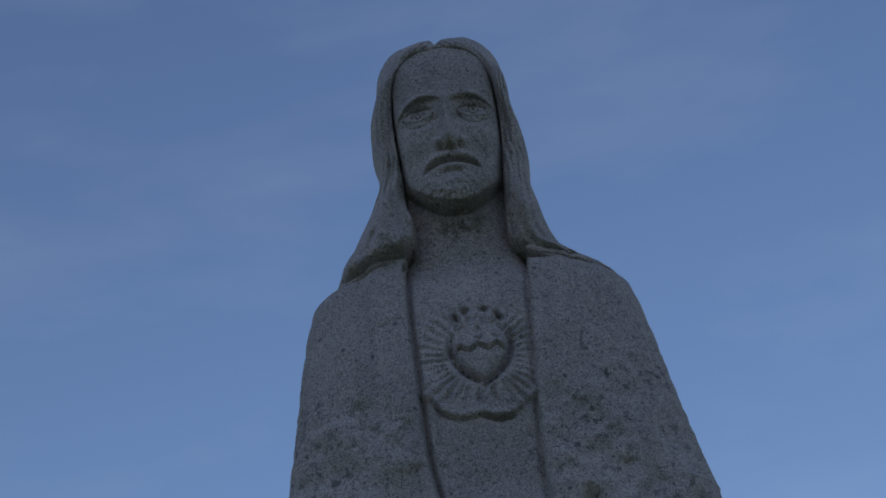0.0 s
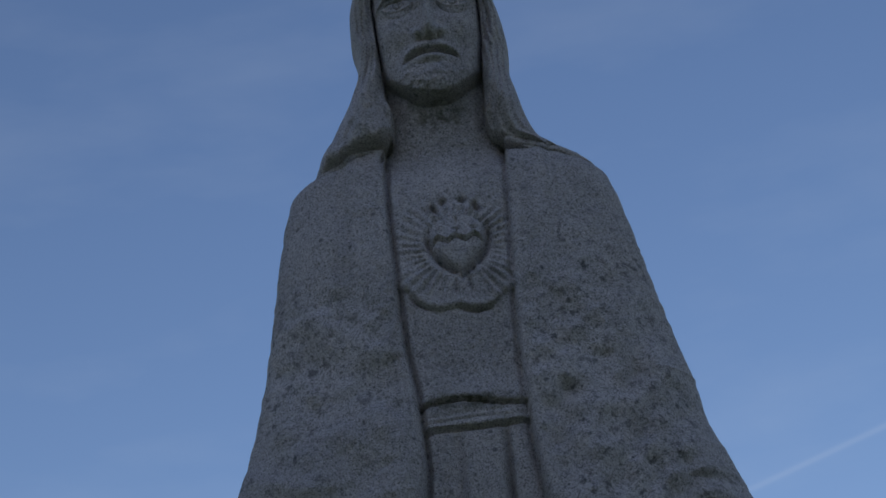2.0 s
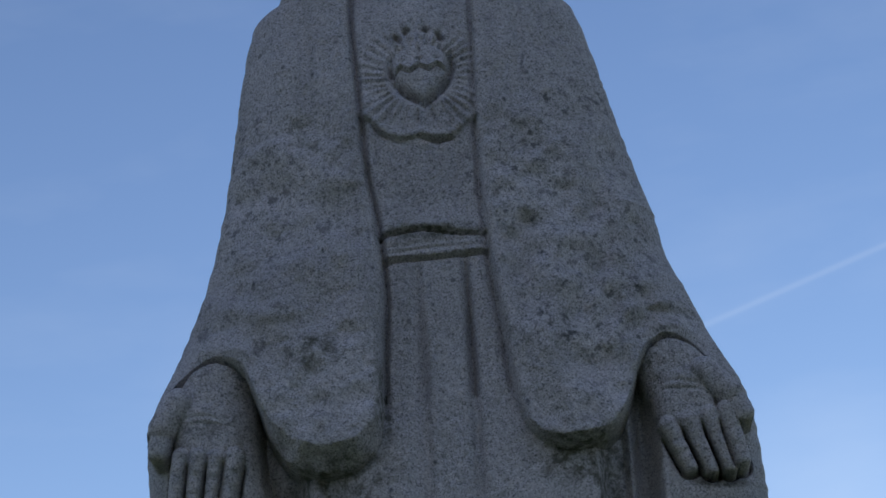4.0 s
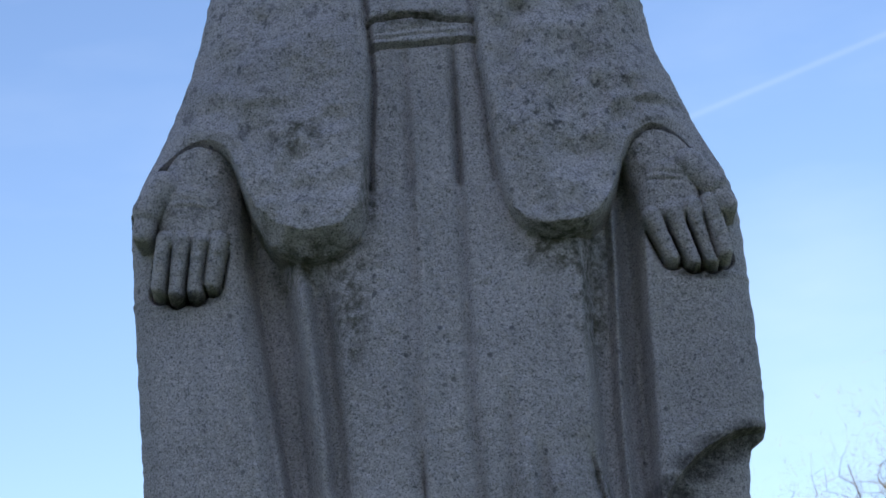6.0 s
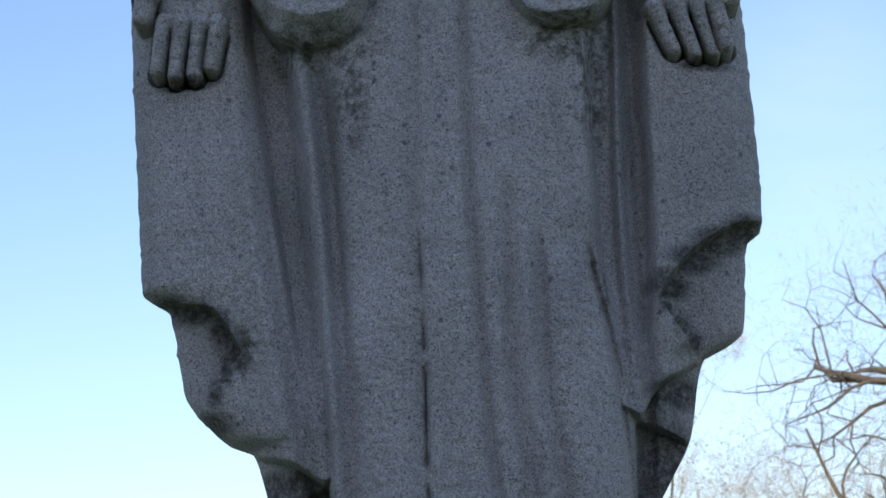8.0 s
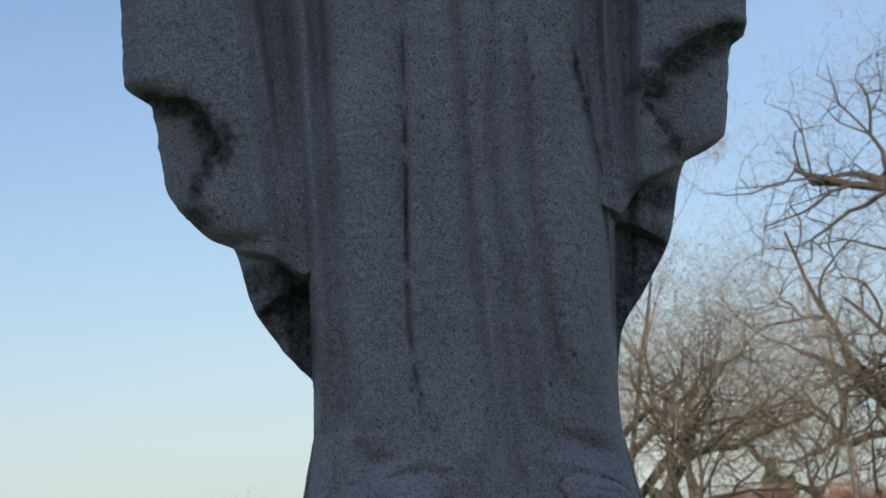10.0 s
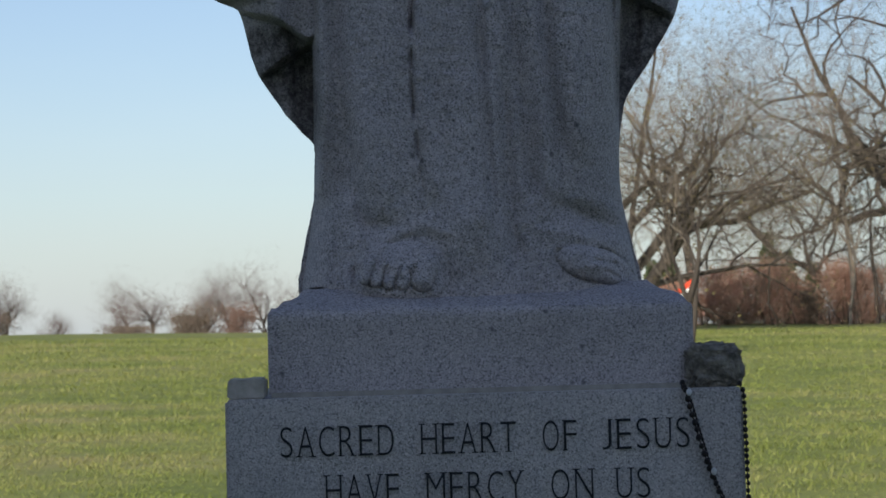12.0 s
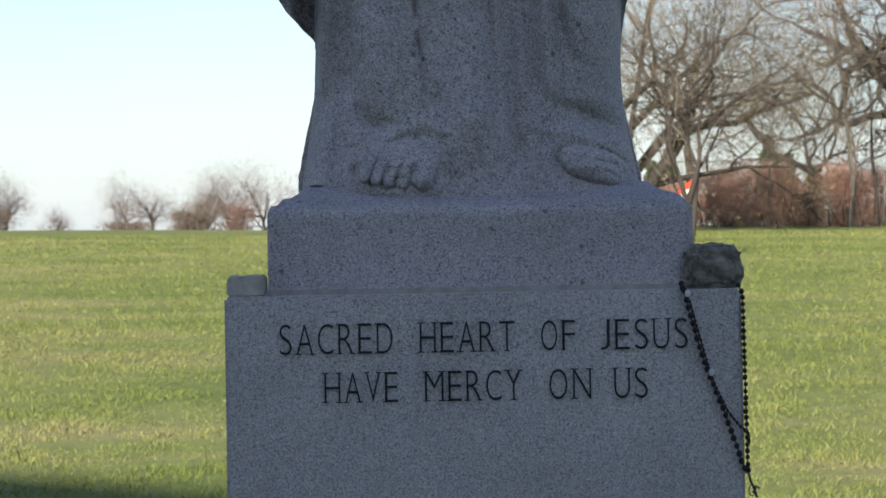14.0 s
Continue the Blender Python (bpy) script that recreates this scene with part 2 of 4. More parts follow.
# ---- the carved figure ----
AXIS_Y = 3.25          # the upright plane through the figure's widest outline
LEFT = [(3.684, .000), (3.680, -.026), (3.667, -.048), (3.628, -.071), (3.571, -.077), (3.531, -.0895), (3.495, -.0905), (3.4536, -.0845), (3.422, -.0880), (3.382, -.105), (3.347, -.126),
        (3.316, -.143), (3.298, -.157), (3.280, -.162), (3.267, -.168), (3.256, -.189), (3.24, -.204), (3.162, -.226), (3.034, -.25), (2.938, -.27), (2.836, -.298), (2.718, -.347), (2.63, -.392),
        (2.598, -.40), (2.42, -.402), (2.214, -.402), (2.181, -.366), (2.068, -.35), (2.02, -.318), (1.999, -.296), (1.982, -.263), (1.903, -.241),
        (1.836, -.198), (1.789, -.163), (1.748, -.165), (1.659, -.183), (1.606, -.191), (1.585, -.178)]
RIGHT = [(3.684, .066), (3.680, .090), (3.662, .113), (3.630, .126), (3.585, .132), (3.549, .1325), (3.500, .1435), (3.4585, .1480), (3.412, .1450), (3.370, .1530), (3.336, .160),
         (3.294, .178), (3.279, .193), (3.262, .219), (3.247, .241), (3.217, .268), (3.133, .289), (3.042, .306), (2.949, .3255), (2.875, .342), (2.803, .353), (2.758, .369), (2.700, .390), (2.655, .4085), (2.612, .430), (2.572, .441),
         (2.543, .445), (2.35, .447), (2.263, .445), (2.24, .44), (2.223, .421), (2.105, .405), (2.091, .391), (2.067, .347), (1.965, .321), (1.906, .288),
         (1.838, .248), (1.752, .239), (1.653, .256), (1.606, .266), (1.585, .262)]
DEPTH = [(1.57, .150), (1.75, .135), (2.0, .135), (2.3, .140), (2.6, .128), (2.85, .118), (3.05, .110), (3.18, .095), (3.25, .078), (3.29, .062), (3.34, .058), (3.40, .06)]
LAPEL_L = [(3.30, -.055), (3.257, -.061), (3.172, -.064), (3.09, -.063), (2.956, -.061), (2.855, -.051), (2.77, -.049), (2.695, -.056), (2.622, -.063), (2.50, -.072)]
LAPEL_R = [(3.30, .123), (3.183, .116), (3.092, .110), (3.02, .105), (2.933, .101), (2.831, .101), (2.694, .108), (2.604, .114), (2.554, .122), (2.50, .135)]
HEM_L = [(-.42, 2.58), (-.36, 2.650), (-.335, 2.671), (-.315, 2.684), (-.29, 2.689), (-.268, 2.682), (-.249, 2.664), (-.239, 2.635), (-.230, 2.600),
         (-.217, 2.562), (-.2, 2.534), (-.18, 2.518), (-.150, 2.509), (-.115, 2.510), (-.085, 2.528), (-.070, 2.556), (-.06, 2.64)]
HEM_R = [(.11, 2.62), (.118, 2.566), (.130, 2.540), (.148, 2.521), (.181, 2.511), (.224, 2.517), (.253, 2.543), (.273, 2.587), (.288, 2.626), (.305, 2.648),
         (.328, 2.658), (.358, 2.648), (.40, 2.60), (.46, 2.54)]


def crease(x, z, line, width, depth):
    """A groove (or ridge) down the figure, along x given by height, fading at its ends."""
    zs = [p[0] for p in line]
    fade = step(min(zs), min(zs) + 0.05, z) * (1 - step(max(zs) - 0.05, max(zs), z))
    return 1.45 * depth * hump(x - glide(line, z), width) * fade


def lower_body(x, z, left, right):
    """The gown, and the mantle that hangs down behind it on both sides in stepped hems."""
    cl = glide([(1.58, -.19), (1.748, -.166), (1.93, -.164), (2.1, -.175), (2.3, -.195), (2.52, -.235)], z)
    cr = glide([(1.58, .266), (1.752, .240), (1.988, .248), (2.2, .262), (2.52, .295)], z)
    u = np.clip((x - (cl + cr) / 2) / ((cr - cl) / 2), -1, 1)
    core = glide(DEPTH, z) * (1 - np.abs(u) ** glide([(1.58, 4.0), (1.75, 5.0), (1.90, 8.0), (2.04, 7.0), (2.22, 3.2), (2.5, 3.2)], z)) ** 0.5
    # folds of the gown
    core = core + crease(x, z, [(2.83, -.001), (2.52, -.010), (2.3, -.019), (2.1, -.024), (1.87, -.032), (1.76, -.024), (1.70, -.018)], .0030, -.0064) * np.clip(.8 + 1.3 * lumps(x * 0, z, .022, 71), .1, 2.2) * (.10 + .90 * (1 - step(2.12, 2.32, z)))
    core = core + crease(x, z, [(2.83, -.004), (2.52, -.014), (2.3, -.023), (2.1, -.029), (1.9, -.036)], .010, -.0045)
    core = core + crease(x, z, [(2.83, .008), (2.52, .002), (2.3, -.008), (2.1, -.012), (1.87, -.018), (1.70, -.004)], .011, .006)
    core = core + crease(x, z, [(2.83, .067), (2.45, .055), (2.29, .049), (2.07, .052), (1.86, .060), (1.66, .072)], .0075, -.008)
    core = core + crease(x, z, [(2.60, -.045), (2.3, -.06), (2.0, -.075), (1.7, -.07)], .030, .006)
    core = core + crease(x, z, [(2.50, -.140), (2.23, -.128), (1.9, -.125), (1.7, -.125)], .012, -.010)
    core = core + crease(x, z, [(2.50, -.166), (2.23, -.153), (1.9, -.150), (1.7, -.158)], .011, .016)
    core = core + crease(x, z, [(2.50, -.196), (2.23, -.182), (2.0, -.178)], .013, -.022)
    core = core + crease(x, z, [(2.33, .099), (2.04, .088), (1.93, .100), (1.70, .122)], .009, -.007)
    core = core + crease(x, z, [(2.26, .118), (2.04, .110), (1.93, .122), (1.68, .145)], .009, .006)
    core = core + crease(x, z, [(2.26, .132), (2.04, .132), (1.93, .142), (1.75, .162)], .008, -.006)
    core = core + crease(x, z, [(2.22, .160), (1.98, .165), (1.75, .185)], .016, .006)
    core = core + crease(x, z, [(2.24, .196), (2.19, .203), (2.085, .222), (1.95, .232), (1.80, .236)], .0050, -.014)
    core = core + crease(x, z, [(2.50, .232), (2.3, .228), (2.1, .240), (1.80, .246)], .013, -.022) * step(2.02, 2.30, z)
    core = core + crease(x, z, [(2.50, .212), (2.3, .205), (2.22, .20)], .012, .007)
    core = core + crease(x, z, [(1.86, -.118), (1.72, -.106), (1.655, -.080)], .008, -.008) + crease(x, z, [(1.90, .085), (1.75, .088), (1.61, .096)], .011, -.009)
    core = core + crease(x, z, [(1.90, .055), (1.75, .045), (1.61, .040)], .030, .006) + crease(x, z, [(1.85, -.09), (1.72, -.075), (1.66, -.06)], .016, .006)
    core = core + .007 * hump(z - 1.70, .05) * hump(x - .045, .05) - .015 * hump(z - 1.690 + .35 * (x - .19), .014) * hump(x - .195, .045)
    core = np.where((x > cl) & (x < cr), core, -1)
    # the mantle: two layers with stepped hems, over a deep lining
    ua = np.clip((x - (left + right) / 2) / ((right - left) / 2), -1, 1)
    edge = (1 - np.abs(ua) ** 9) ** 0.5
    hem = np.where(x < 0, glide([(-.41, 2.216), (-.394, 2.203), (-.34, 2.184), (-.301, 2.173), (-.285, 2.150), (-.266, 2.110)], x),
                   glide([(.288, 2.145), (.306, 2.172), (.34, 2.208), (.371, 2.227), (.40, 2.240), (.45, 2.250)], x))
    turned = np.where(x < 0, (z - 2.110 - 1.07 * (x + .266)) * .68, (z - 2.142 + 1.566 * (x - .288)) * .54)
    foot_hem = np.where(x < 0, glide([(-.40, 2.085), (-.345, 2.050), (-.329, 2.034), (-.291, 1.993), (-.25, 1.972), (-.203, 1.955), (-.164, 1.93), (-.1, 1.92)], x),
                        glide([(.20, 1.95), (.253, 1.990), (.279, 2.027), (.31, 2.045), (.341, 2.062), (.42, 2.10)], x))
    lining = np.where(x < 0, (z - 1.93 - .58 * (x + .164)) * .86, (z - 1.988 + .50 * (x - .253)) * .89)
    pocket = np.minimum(np.minimum((hem - z) * .9, turned), np.where(x < 0, -.262 - x, x - .286))
    pocket = step(-.0005, .0025, pocket)
    low = np.clip((z - foot_hem) / .005, 0, 1)
    side = .036 * step(-.003, .004, lining) + .004 + np.sqrt(1 - (1 - low) ** 2) * .046 - .052 * pocket * (low > 0)
    side = side + .013 * hump(x - glide([(1.9, -.20), (2.2, -.235), (2.55, -.262)], z), .018) + .010 * hump(x - glide([(1.9, .27), (2.2, .298), (2.55, .305)], z), .012)
    side = side - .012 * hump(x - glide([(1.9, -.18), (2.2, -.212), (2.55, -.236)], z), .012) - .014 * hump(x - glide([(1.9, .26), (2.2, .275), (2.55, .282)], z), .009)
    side = side + .006 * lumps(x, z, .09, 5)
    side = side * edge
    d = np.maximum(core, side)
    # deep troughs between gown and mantle
    for lo, hi, deep, s0, s1 in (([(2.54, -.236), (2.2, -.203), (1.98, -.180)], [(2.54, -.176), (2.2, -.160), (1.98, -.158)], .040, .006, .020),
                                 ([(2.54, -.158), (2.2, -.142), (1.98, -.140)], [(2.54, -.108), (2.2, -.112), (1.98, -.115)], .012, .006, .030),
                                 ([(2.54, .222), (2.2, .212), (2.0, .236)], [(2.54, .262), (2.2, .245), (2.0, .250)], .026, .012, .010),
                                 ([(2.54, .266), (2.2, .252), (2.0, .252)], [(2.54, .300), (2.2, .286), (2.02, .262)], .034, .010, .008)):
        a, b = glide(lo, z), glide(hi, z)
        d = d - deep * step(a - s0, a + s0, x) * (1 - step(b - s1, b + .004, x)) * step(1.99, 2.24, z)
    return np.maximum(d, .002)


def heart_relief(x, z):
    """A heart bound with thorns under a small flame, rays all round it, on a scalloped cloud."""
    cx, cz = .0335, 3.090
    dx, dz = x - cx, z - cz
    r, a = np.hypot(dx, dz), np.arctan2(dx, -dz)
    rim = .096 + .0085 * np.abs(np.sin(4.2 * a + .5)) + .006 * np.abs(a)
    below = step(.01, .045, -dz)
    disc = .0055 * (1 - step(rim - .003, rim + .001, r)) * below
    ragged = np.clip(.5 + 1.3 * lumps(x, z, .022, 63), 0, 1.4)
    lip = (.0030 * hump(r - rim + .007, .005) - .0095 * ragged * hump(r - rim - .002, .0028)) * below
    rays = .0019 * (1 + .9 * lumps(x, z, .03, 61)) * np.cos(38 * a + 1.8 * lumps(x, z, .05, 62)) * step(.25, .6, np.abs(a)) * step(.046, .056, r) * (1 - step(.085, .112, r))
    rays = rays - .0060 * hump(np.abs(np.abs(a) - .16), .045) * step(.050, .058, r) * (1 - step(.072, .085, r)) * (dz < 0)
    hx, hz = dx / .0385, (dz + .004) / .0430
    heart = hx * hx + (hz - .50 * np.sqrt(np.abs(hx) + 1e-6)) ** 2
    body = .015 * np.sqrt(np.clip(1.0 - heart, 0, 1))
    moat = -.013 * (1 + .6 * lumps(x, z, .009, 64)) * hump(np.sqrt(heart) - 1.12, .13) * step(-.035, .0, -dz + .012)
    zig = dz - .006 - .010 * np.abs(((dx + .002) / .026) % 1 * 2 - 1)
    band = (.0050 * hump(zig - .004, .0030) - .0050 * hump(zig + .0035, .0022)) * (np.abs(dx) < .040)
    for kx in (-.026, .0, .024):
        body = body - .006 * np.exp(-((dx - kx) / .0050) ** 2 - ((dz - .026) / .0028) ** 2)
    flame = 0 * x
    for fx, fz, w in ((-.026, .060, .008), (-.010, .066, .007), (.008, .068, .007), (.024, .062, .008), (.0, .052, .020)):
        flame = np.maximum(flame, .009 * np.exp(-((dx - fx) / w) ** 2 - ((dz - fz) / .011) ** 2))
    nick = 0 * x
    for fx, fz, w in ((-.015, .0805, .0060), (.0115, .0800, .0065), (-.031, .0715, .0055), (.033, .0630, .0050), (-.026, .0640, .0050), (.029, .0700, .0045)):
        nick = nick - .016 * np.exp(-((dx - fx) / w) ** 2 - ((dz - fz) / .0048) ** 2)
    return disc + lip + rays + np.maximum(body, 0) + moat + band + flame + nick


def face(x, z):
    """Long bearded face: brows over deep sockets, straight nose, drooping moustache."""
    mid = .029
    wide = glide([(3.33, .050), (3.36, .058), (3.40, .0695), (3.46, .0765), (3.53, .079), (3.62, .079)], z)
    fx = (x - mid) / wide
    f = glide([(3.33, .104), (3.36, .113), (3.40, .116), (3.46, .117), (3.52, .121), (3.57, .119), (3.62, .106), (3.66, .09)], z)
    f = f - .048 * (1 - np.sqrt(np.clip(1 - .96 * fx * fx, .02, 1)))
    f = f - .006 * hump(np.abs(fx) - .62, .18) * hump(z - 3.425, .022)                            # hollow cheek
    for ex, s, ez, peak in ((-.0120, -1, 3.5025, -.010), (.0705, 1, 3.5000, -.006)):
        q = (x - ex) * s
        brow = ez + .0262 - 12.0 * (q - peak) ** 2
        f = f + .0045 * hump(z - brow - .003, .0055) * hump(q - .002, .036)
        hollow = (1 - step(-.0030, .0004, z - brow)) * step(-.030, -.008, z - ez) * hump(q + .004, .029)
        f = f - .0085 * hollow
        ball = np.sqrt(np.clip(1 - (q / .0225) ** 2 - ((z - ez) / np.where(z > ez, .0125, .0210)) ** 2, 0, 1))
        f = f + .0072 * ball
        arc = np.sqrt(np.clip(1 - (q / .0215) ** 2, 0, 1))
        f = f + .0042 * hump(z - ez - .0112 * arc, .0026) * (np.abs(q) < .023) - .0045 * hump(z - ez - .0158 * arc, .0016) * (np.abs(q) < .022)
        f = f + .0020 * hump(z - ez + .0092 * arc, .0020) * (np.abs(q) < .022) - .0035 * hump(z - ez - .0076 * arc, .0017) * (np.abs(q) < .021)
        ring = np.hypot(q, z - ez - .001)
        f = f - .0030 * hump(ring - .0070, .0015) - .0045 * hump(ring, .0028)
        f = f + .0045 * hump(q - .012, .022) * hump(z - 3.458, .020)                              # cheekbone
    ridge = glide([(3.433, .0), (3.4375, .021), (3.447, .0285), (3.458, .0275), (3.48, .0225), (3.51, .0165), (3.53, .0080), (3.555, 0)], z)
    f = f + ridge * hump(x - .0300, glide([(3.42, .0130), (3.445, .0120), (3.47, .0075), (3.51, .0068), (3.54, .011)], z))
    for wx in (.0110, .0490):
        f = f + .0095 * hump(x - wx, .0068) * hump(z - 3.4465, .0068)
        f = f - .0070 * hump(x - wx - (.030 - wx) * .38, .0048) * hump(z - 3.4365, .0035)
    lip = 3.4170 - 6.5 * (x - .0295) ** 2                          # lower edge of the moustache
    span = 1 - step(.036, .047, np.abs(x - .0290))
    f = f + .0065 * hump(z - lip - .0075, .0065) * span - .0105 * hump(z - lip + .0018, .0030) * span * (1 - .45 * step(.020, .042, np.abs(x - .029)))
    f = f - .0030 * hump(x - .030, .004) * hump(z - 3.4270, .006)
    f = f + .0065 * hump(x - .0290, .017) * hump(z - 3.4040, .0052) - .0032 * hump(x - .0290, .020) * hump(z - 3.3945, .0042)
    f = f + .0080 * hump(x - .0290, .034) * hump(z - 3.372, .017)                                 # chin and beard
    f = f + (.0016 * lumps(x, z, .010, 9) + .0012 * lumps(x, z, .005, 19)) * (1 - step(3.385, 3.41, z))
    f = f - .018 * step(.95, 1.05, np.abs(fx))
    jaw = 3.3465 + 10.0 * (x - .030) ** 2
    rho = (np.abs((x - mid) / .0785) ** 3.0 + np.abs((z - 3.500) / .1165) ** 3.0) ** (1 / 3.0)
    return np.where((np.abs(fx) < 1.06) & ((z < 3.52) | (rho < 1.05)), f * step(-.007, .003, z - jaw), 0)


def head(x, z, left, right):
    """Hair that falls in rolls to the shoulders round the face and the throat."""
    mid, half = (left + right) / 2, (right - left) / 2
    u = np.clip((x - mid) / half, -1, 1)
    crown = np.sqrt(np.clip(1 - (np.maximum(z - 3.55, 0) / .135) ** 2, 0, 1))
    dh = glide([(3.24, .088), (3.30, .094), (3.36, .090), (3.43, .084), (3.50, .088), (3.56, .104), (3.60, .120), (3.69, .128)], z) * crown
    inl = glide([(3.25, -.084), (3.28, -.060), (3.298, -.041), (3.336, -.037), (3.377, -.045), (3.42, -.046), (3.50, -.049), (3.56, -.047), (3.60, -.030), (3.63, .0), (3.645, .03)], z)
    inr = glide([(3.2485, .176), (3.268, .128), (3.287, .102), (3.317, .096), (3.375, .100), (3.42, .103), (3.50, .1080), (3.56, .106), (3.60, .088), (3.63, .06), (3.645, .03)], z)
    base = glide([(3.25, .90), (3.38, .84), (3.44, .82), (3.52, .90), (3.60, .92)], z)
    flow = np.where(x < .03, x - left, right - x)
    v = flow / np.maximum(np.where(x < .03, inl - left, right - inr), .006)
    roll = np.where(v < .55, np.sqrt(np.clip(1 - (1 - v / .55) ** 2, 0, 1)), 1 - (1 - base) * np.clip((v - .55) / .45, 0, 1) ** 2)
    lock = .5 + .5 * np.sin(v * 9.5 + np.where(x < .03, 1.1, 2.4) + 1.5 * np.sin(z * 36 + np.where(x < .03, .4, 1.9)) + 1.2 * lumps(x, z, .045, 7))
    strand = (.0085 * (lock - .5) + .0022 * np.sin(v * 31 + 3.0 * np.sin(z * 30) + 3 * lumps(x, z, .03, 17))) * step(0, .20, v) * (1 - .5 * step(3.56, 3.64, z))
    rho = (np.abs((x - .029) / .0785) ** 3.0 + np.abs((z - 3.500) / .1165) ** 3.0) ** (1 / 3.0)
    cap = dh * (1 - np.abs(u) ** 2.4) ** 0.5 + .010 * hump(rho - 1.13, .09) * crown
    cap = cap - .014 * hump(x - .029 - (z - 3.66) * .1, .0065) * step(3.615, 3.65, z)              # parting
    sweep = step(3.555, 3.625, z)
    dh = dh * np.where(x < .03, 1, .74 + .26 * step(3.25, 3.35, z))
    hair = (dh * roll + strand) * (1 - sweep) + (cap + strand * .5) * sweep
    hair = hair + .004 * lumps(x, z, .030, 8) * crown * step(0, .012, flow)
    side = 1 - step(-.004, .005, np.where(x < .03, x - inl, inr - x))
    hair = hair * np.where(z > 3.505, step(.965, 1.05, rho), side)
    hair = np.where(np.abs(u) > .999, 0, hair)
    neck = .066 * np.sqrt(np.clip(1 - ((x - .028) / .098) ** 2, 0, 1)) + .004 * hump(x - .03, .012) + .004 * hump(np.abs(x - .028) - .045, .012)
    neck = np.where(z < 3.45, neck, 0)
    return np.maximum(np.maximum(face(x, z), hair), np.where((x > inl - .02) & (x < inr + .02), neck, 0))


def hand(d, x, z, palm, wrist, fingers, thumb):
    (px, pz, pw, ph), k = palm, .115
    dist, along = to_line(x, z, wrist, (px, pz + .01))
    d = np.maximum(d, np.where(dist < .050, k - .042 + .038 * np.sqrt(np.clip(1 - (dist / .050) ** 2.6, 0, 1)), 0))
    q = (np.abs(x - px) / pw) ** 2.6 + (np.abs(z - pz) / ph) ** 2.6
    d = np.maximum(d, np.where(q < 1, k - .040 + .043 * np.sqrt(np.clip(1 - q, 0, 1)), 0))
    d = d - .010 * np.exp(-((x - px) / (pw * .45)) ** 2 - ((z - pz + .010) / (ph * .42)) ** 2)
    for a, b, c in ((-.30, .30, 8.0), (-.25, .12, 5.0)):                                          # lines across the palm
        d = d - .0022 * hump(z - pz - ph * b + c * (x - px - pw * a) ** 2, .0025) * hump(x - px, pw * .7)
    for a, b in fingers:
        dist, along = to_line(x, z, a, b)
        d = d - .016 * hump(dist - .0138, .0028) * step(.12, .3, along)
        bar = rounded(dist, .0132 - .0022 * along)
        joint = .0016 * (hump(along - .42, .05) + hump(along - .74, .05))
        d = np.maximum(d, np.where(bar > -1, k - .012 + bar * 1.15 - .010 * along - joint, -1))
    for (a, b), r in zip(zip(thumb, thumb[1:]), (.020, .0150)):
        dist, along = to_line(x, z, a, b)
        bar = rounded(dist, r)
        d = np.maximum(d, np.where(bar > -1, k - .012 + bar * 1.1, -1))
    return d


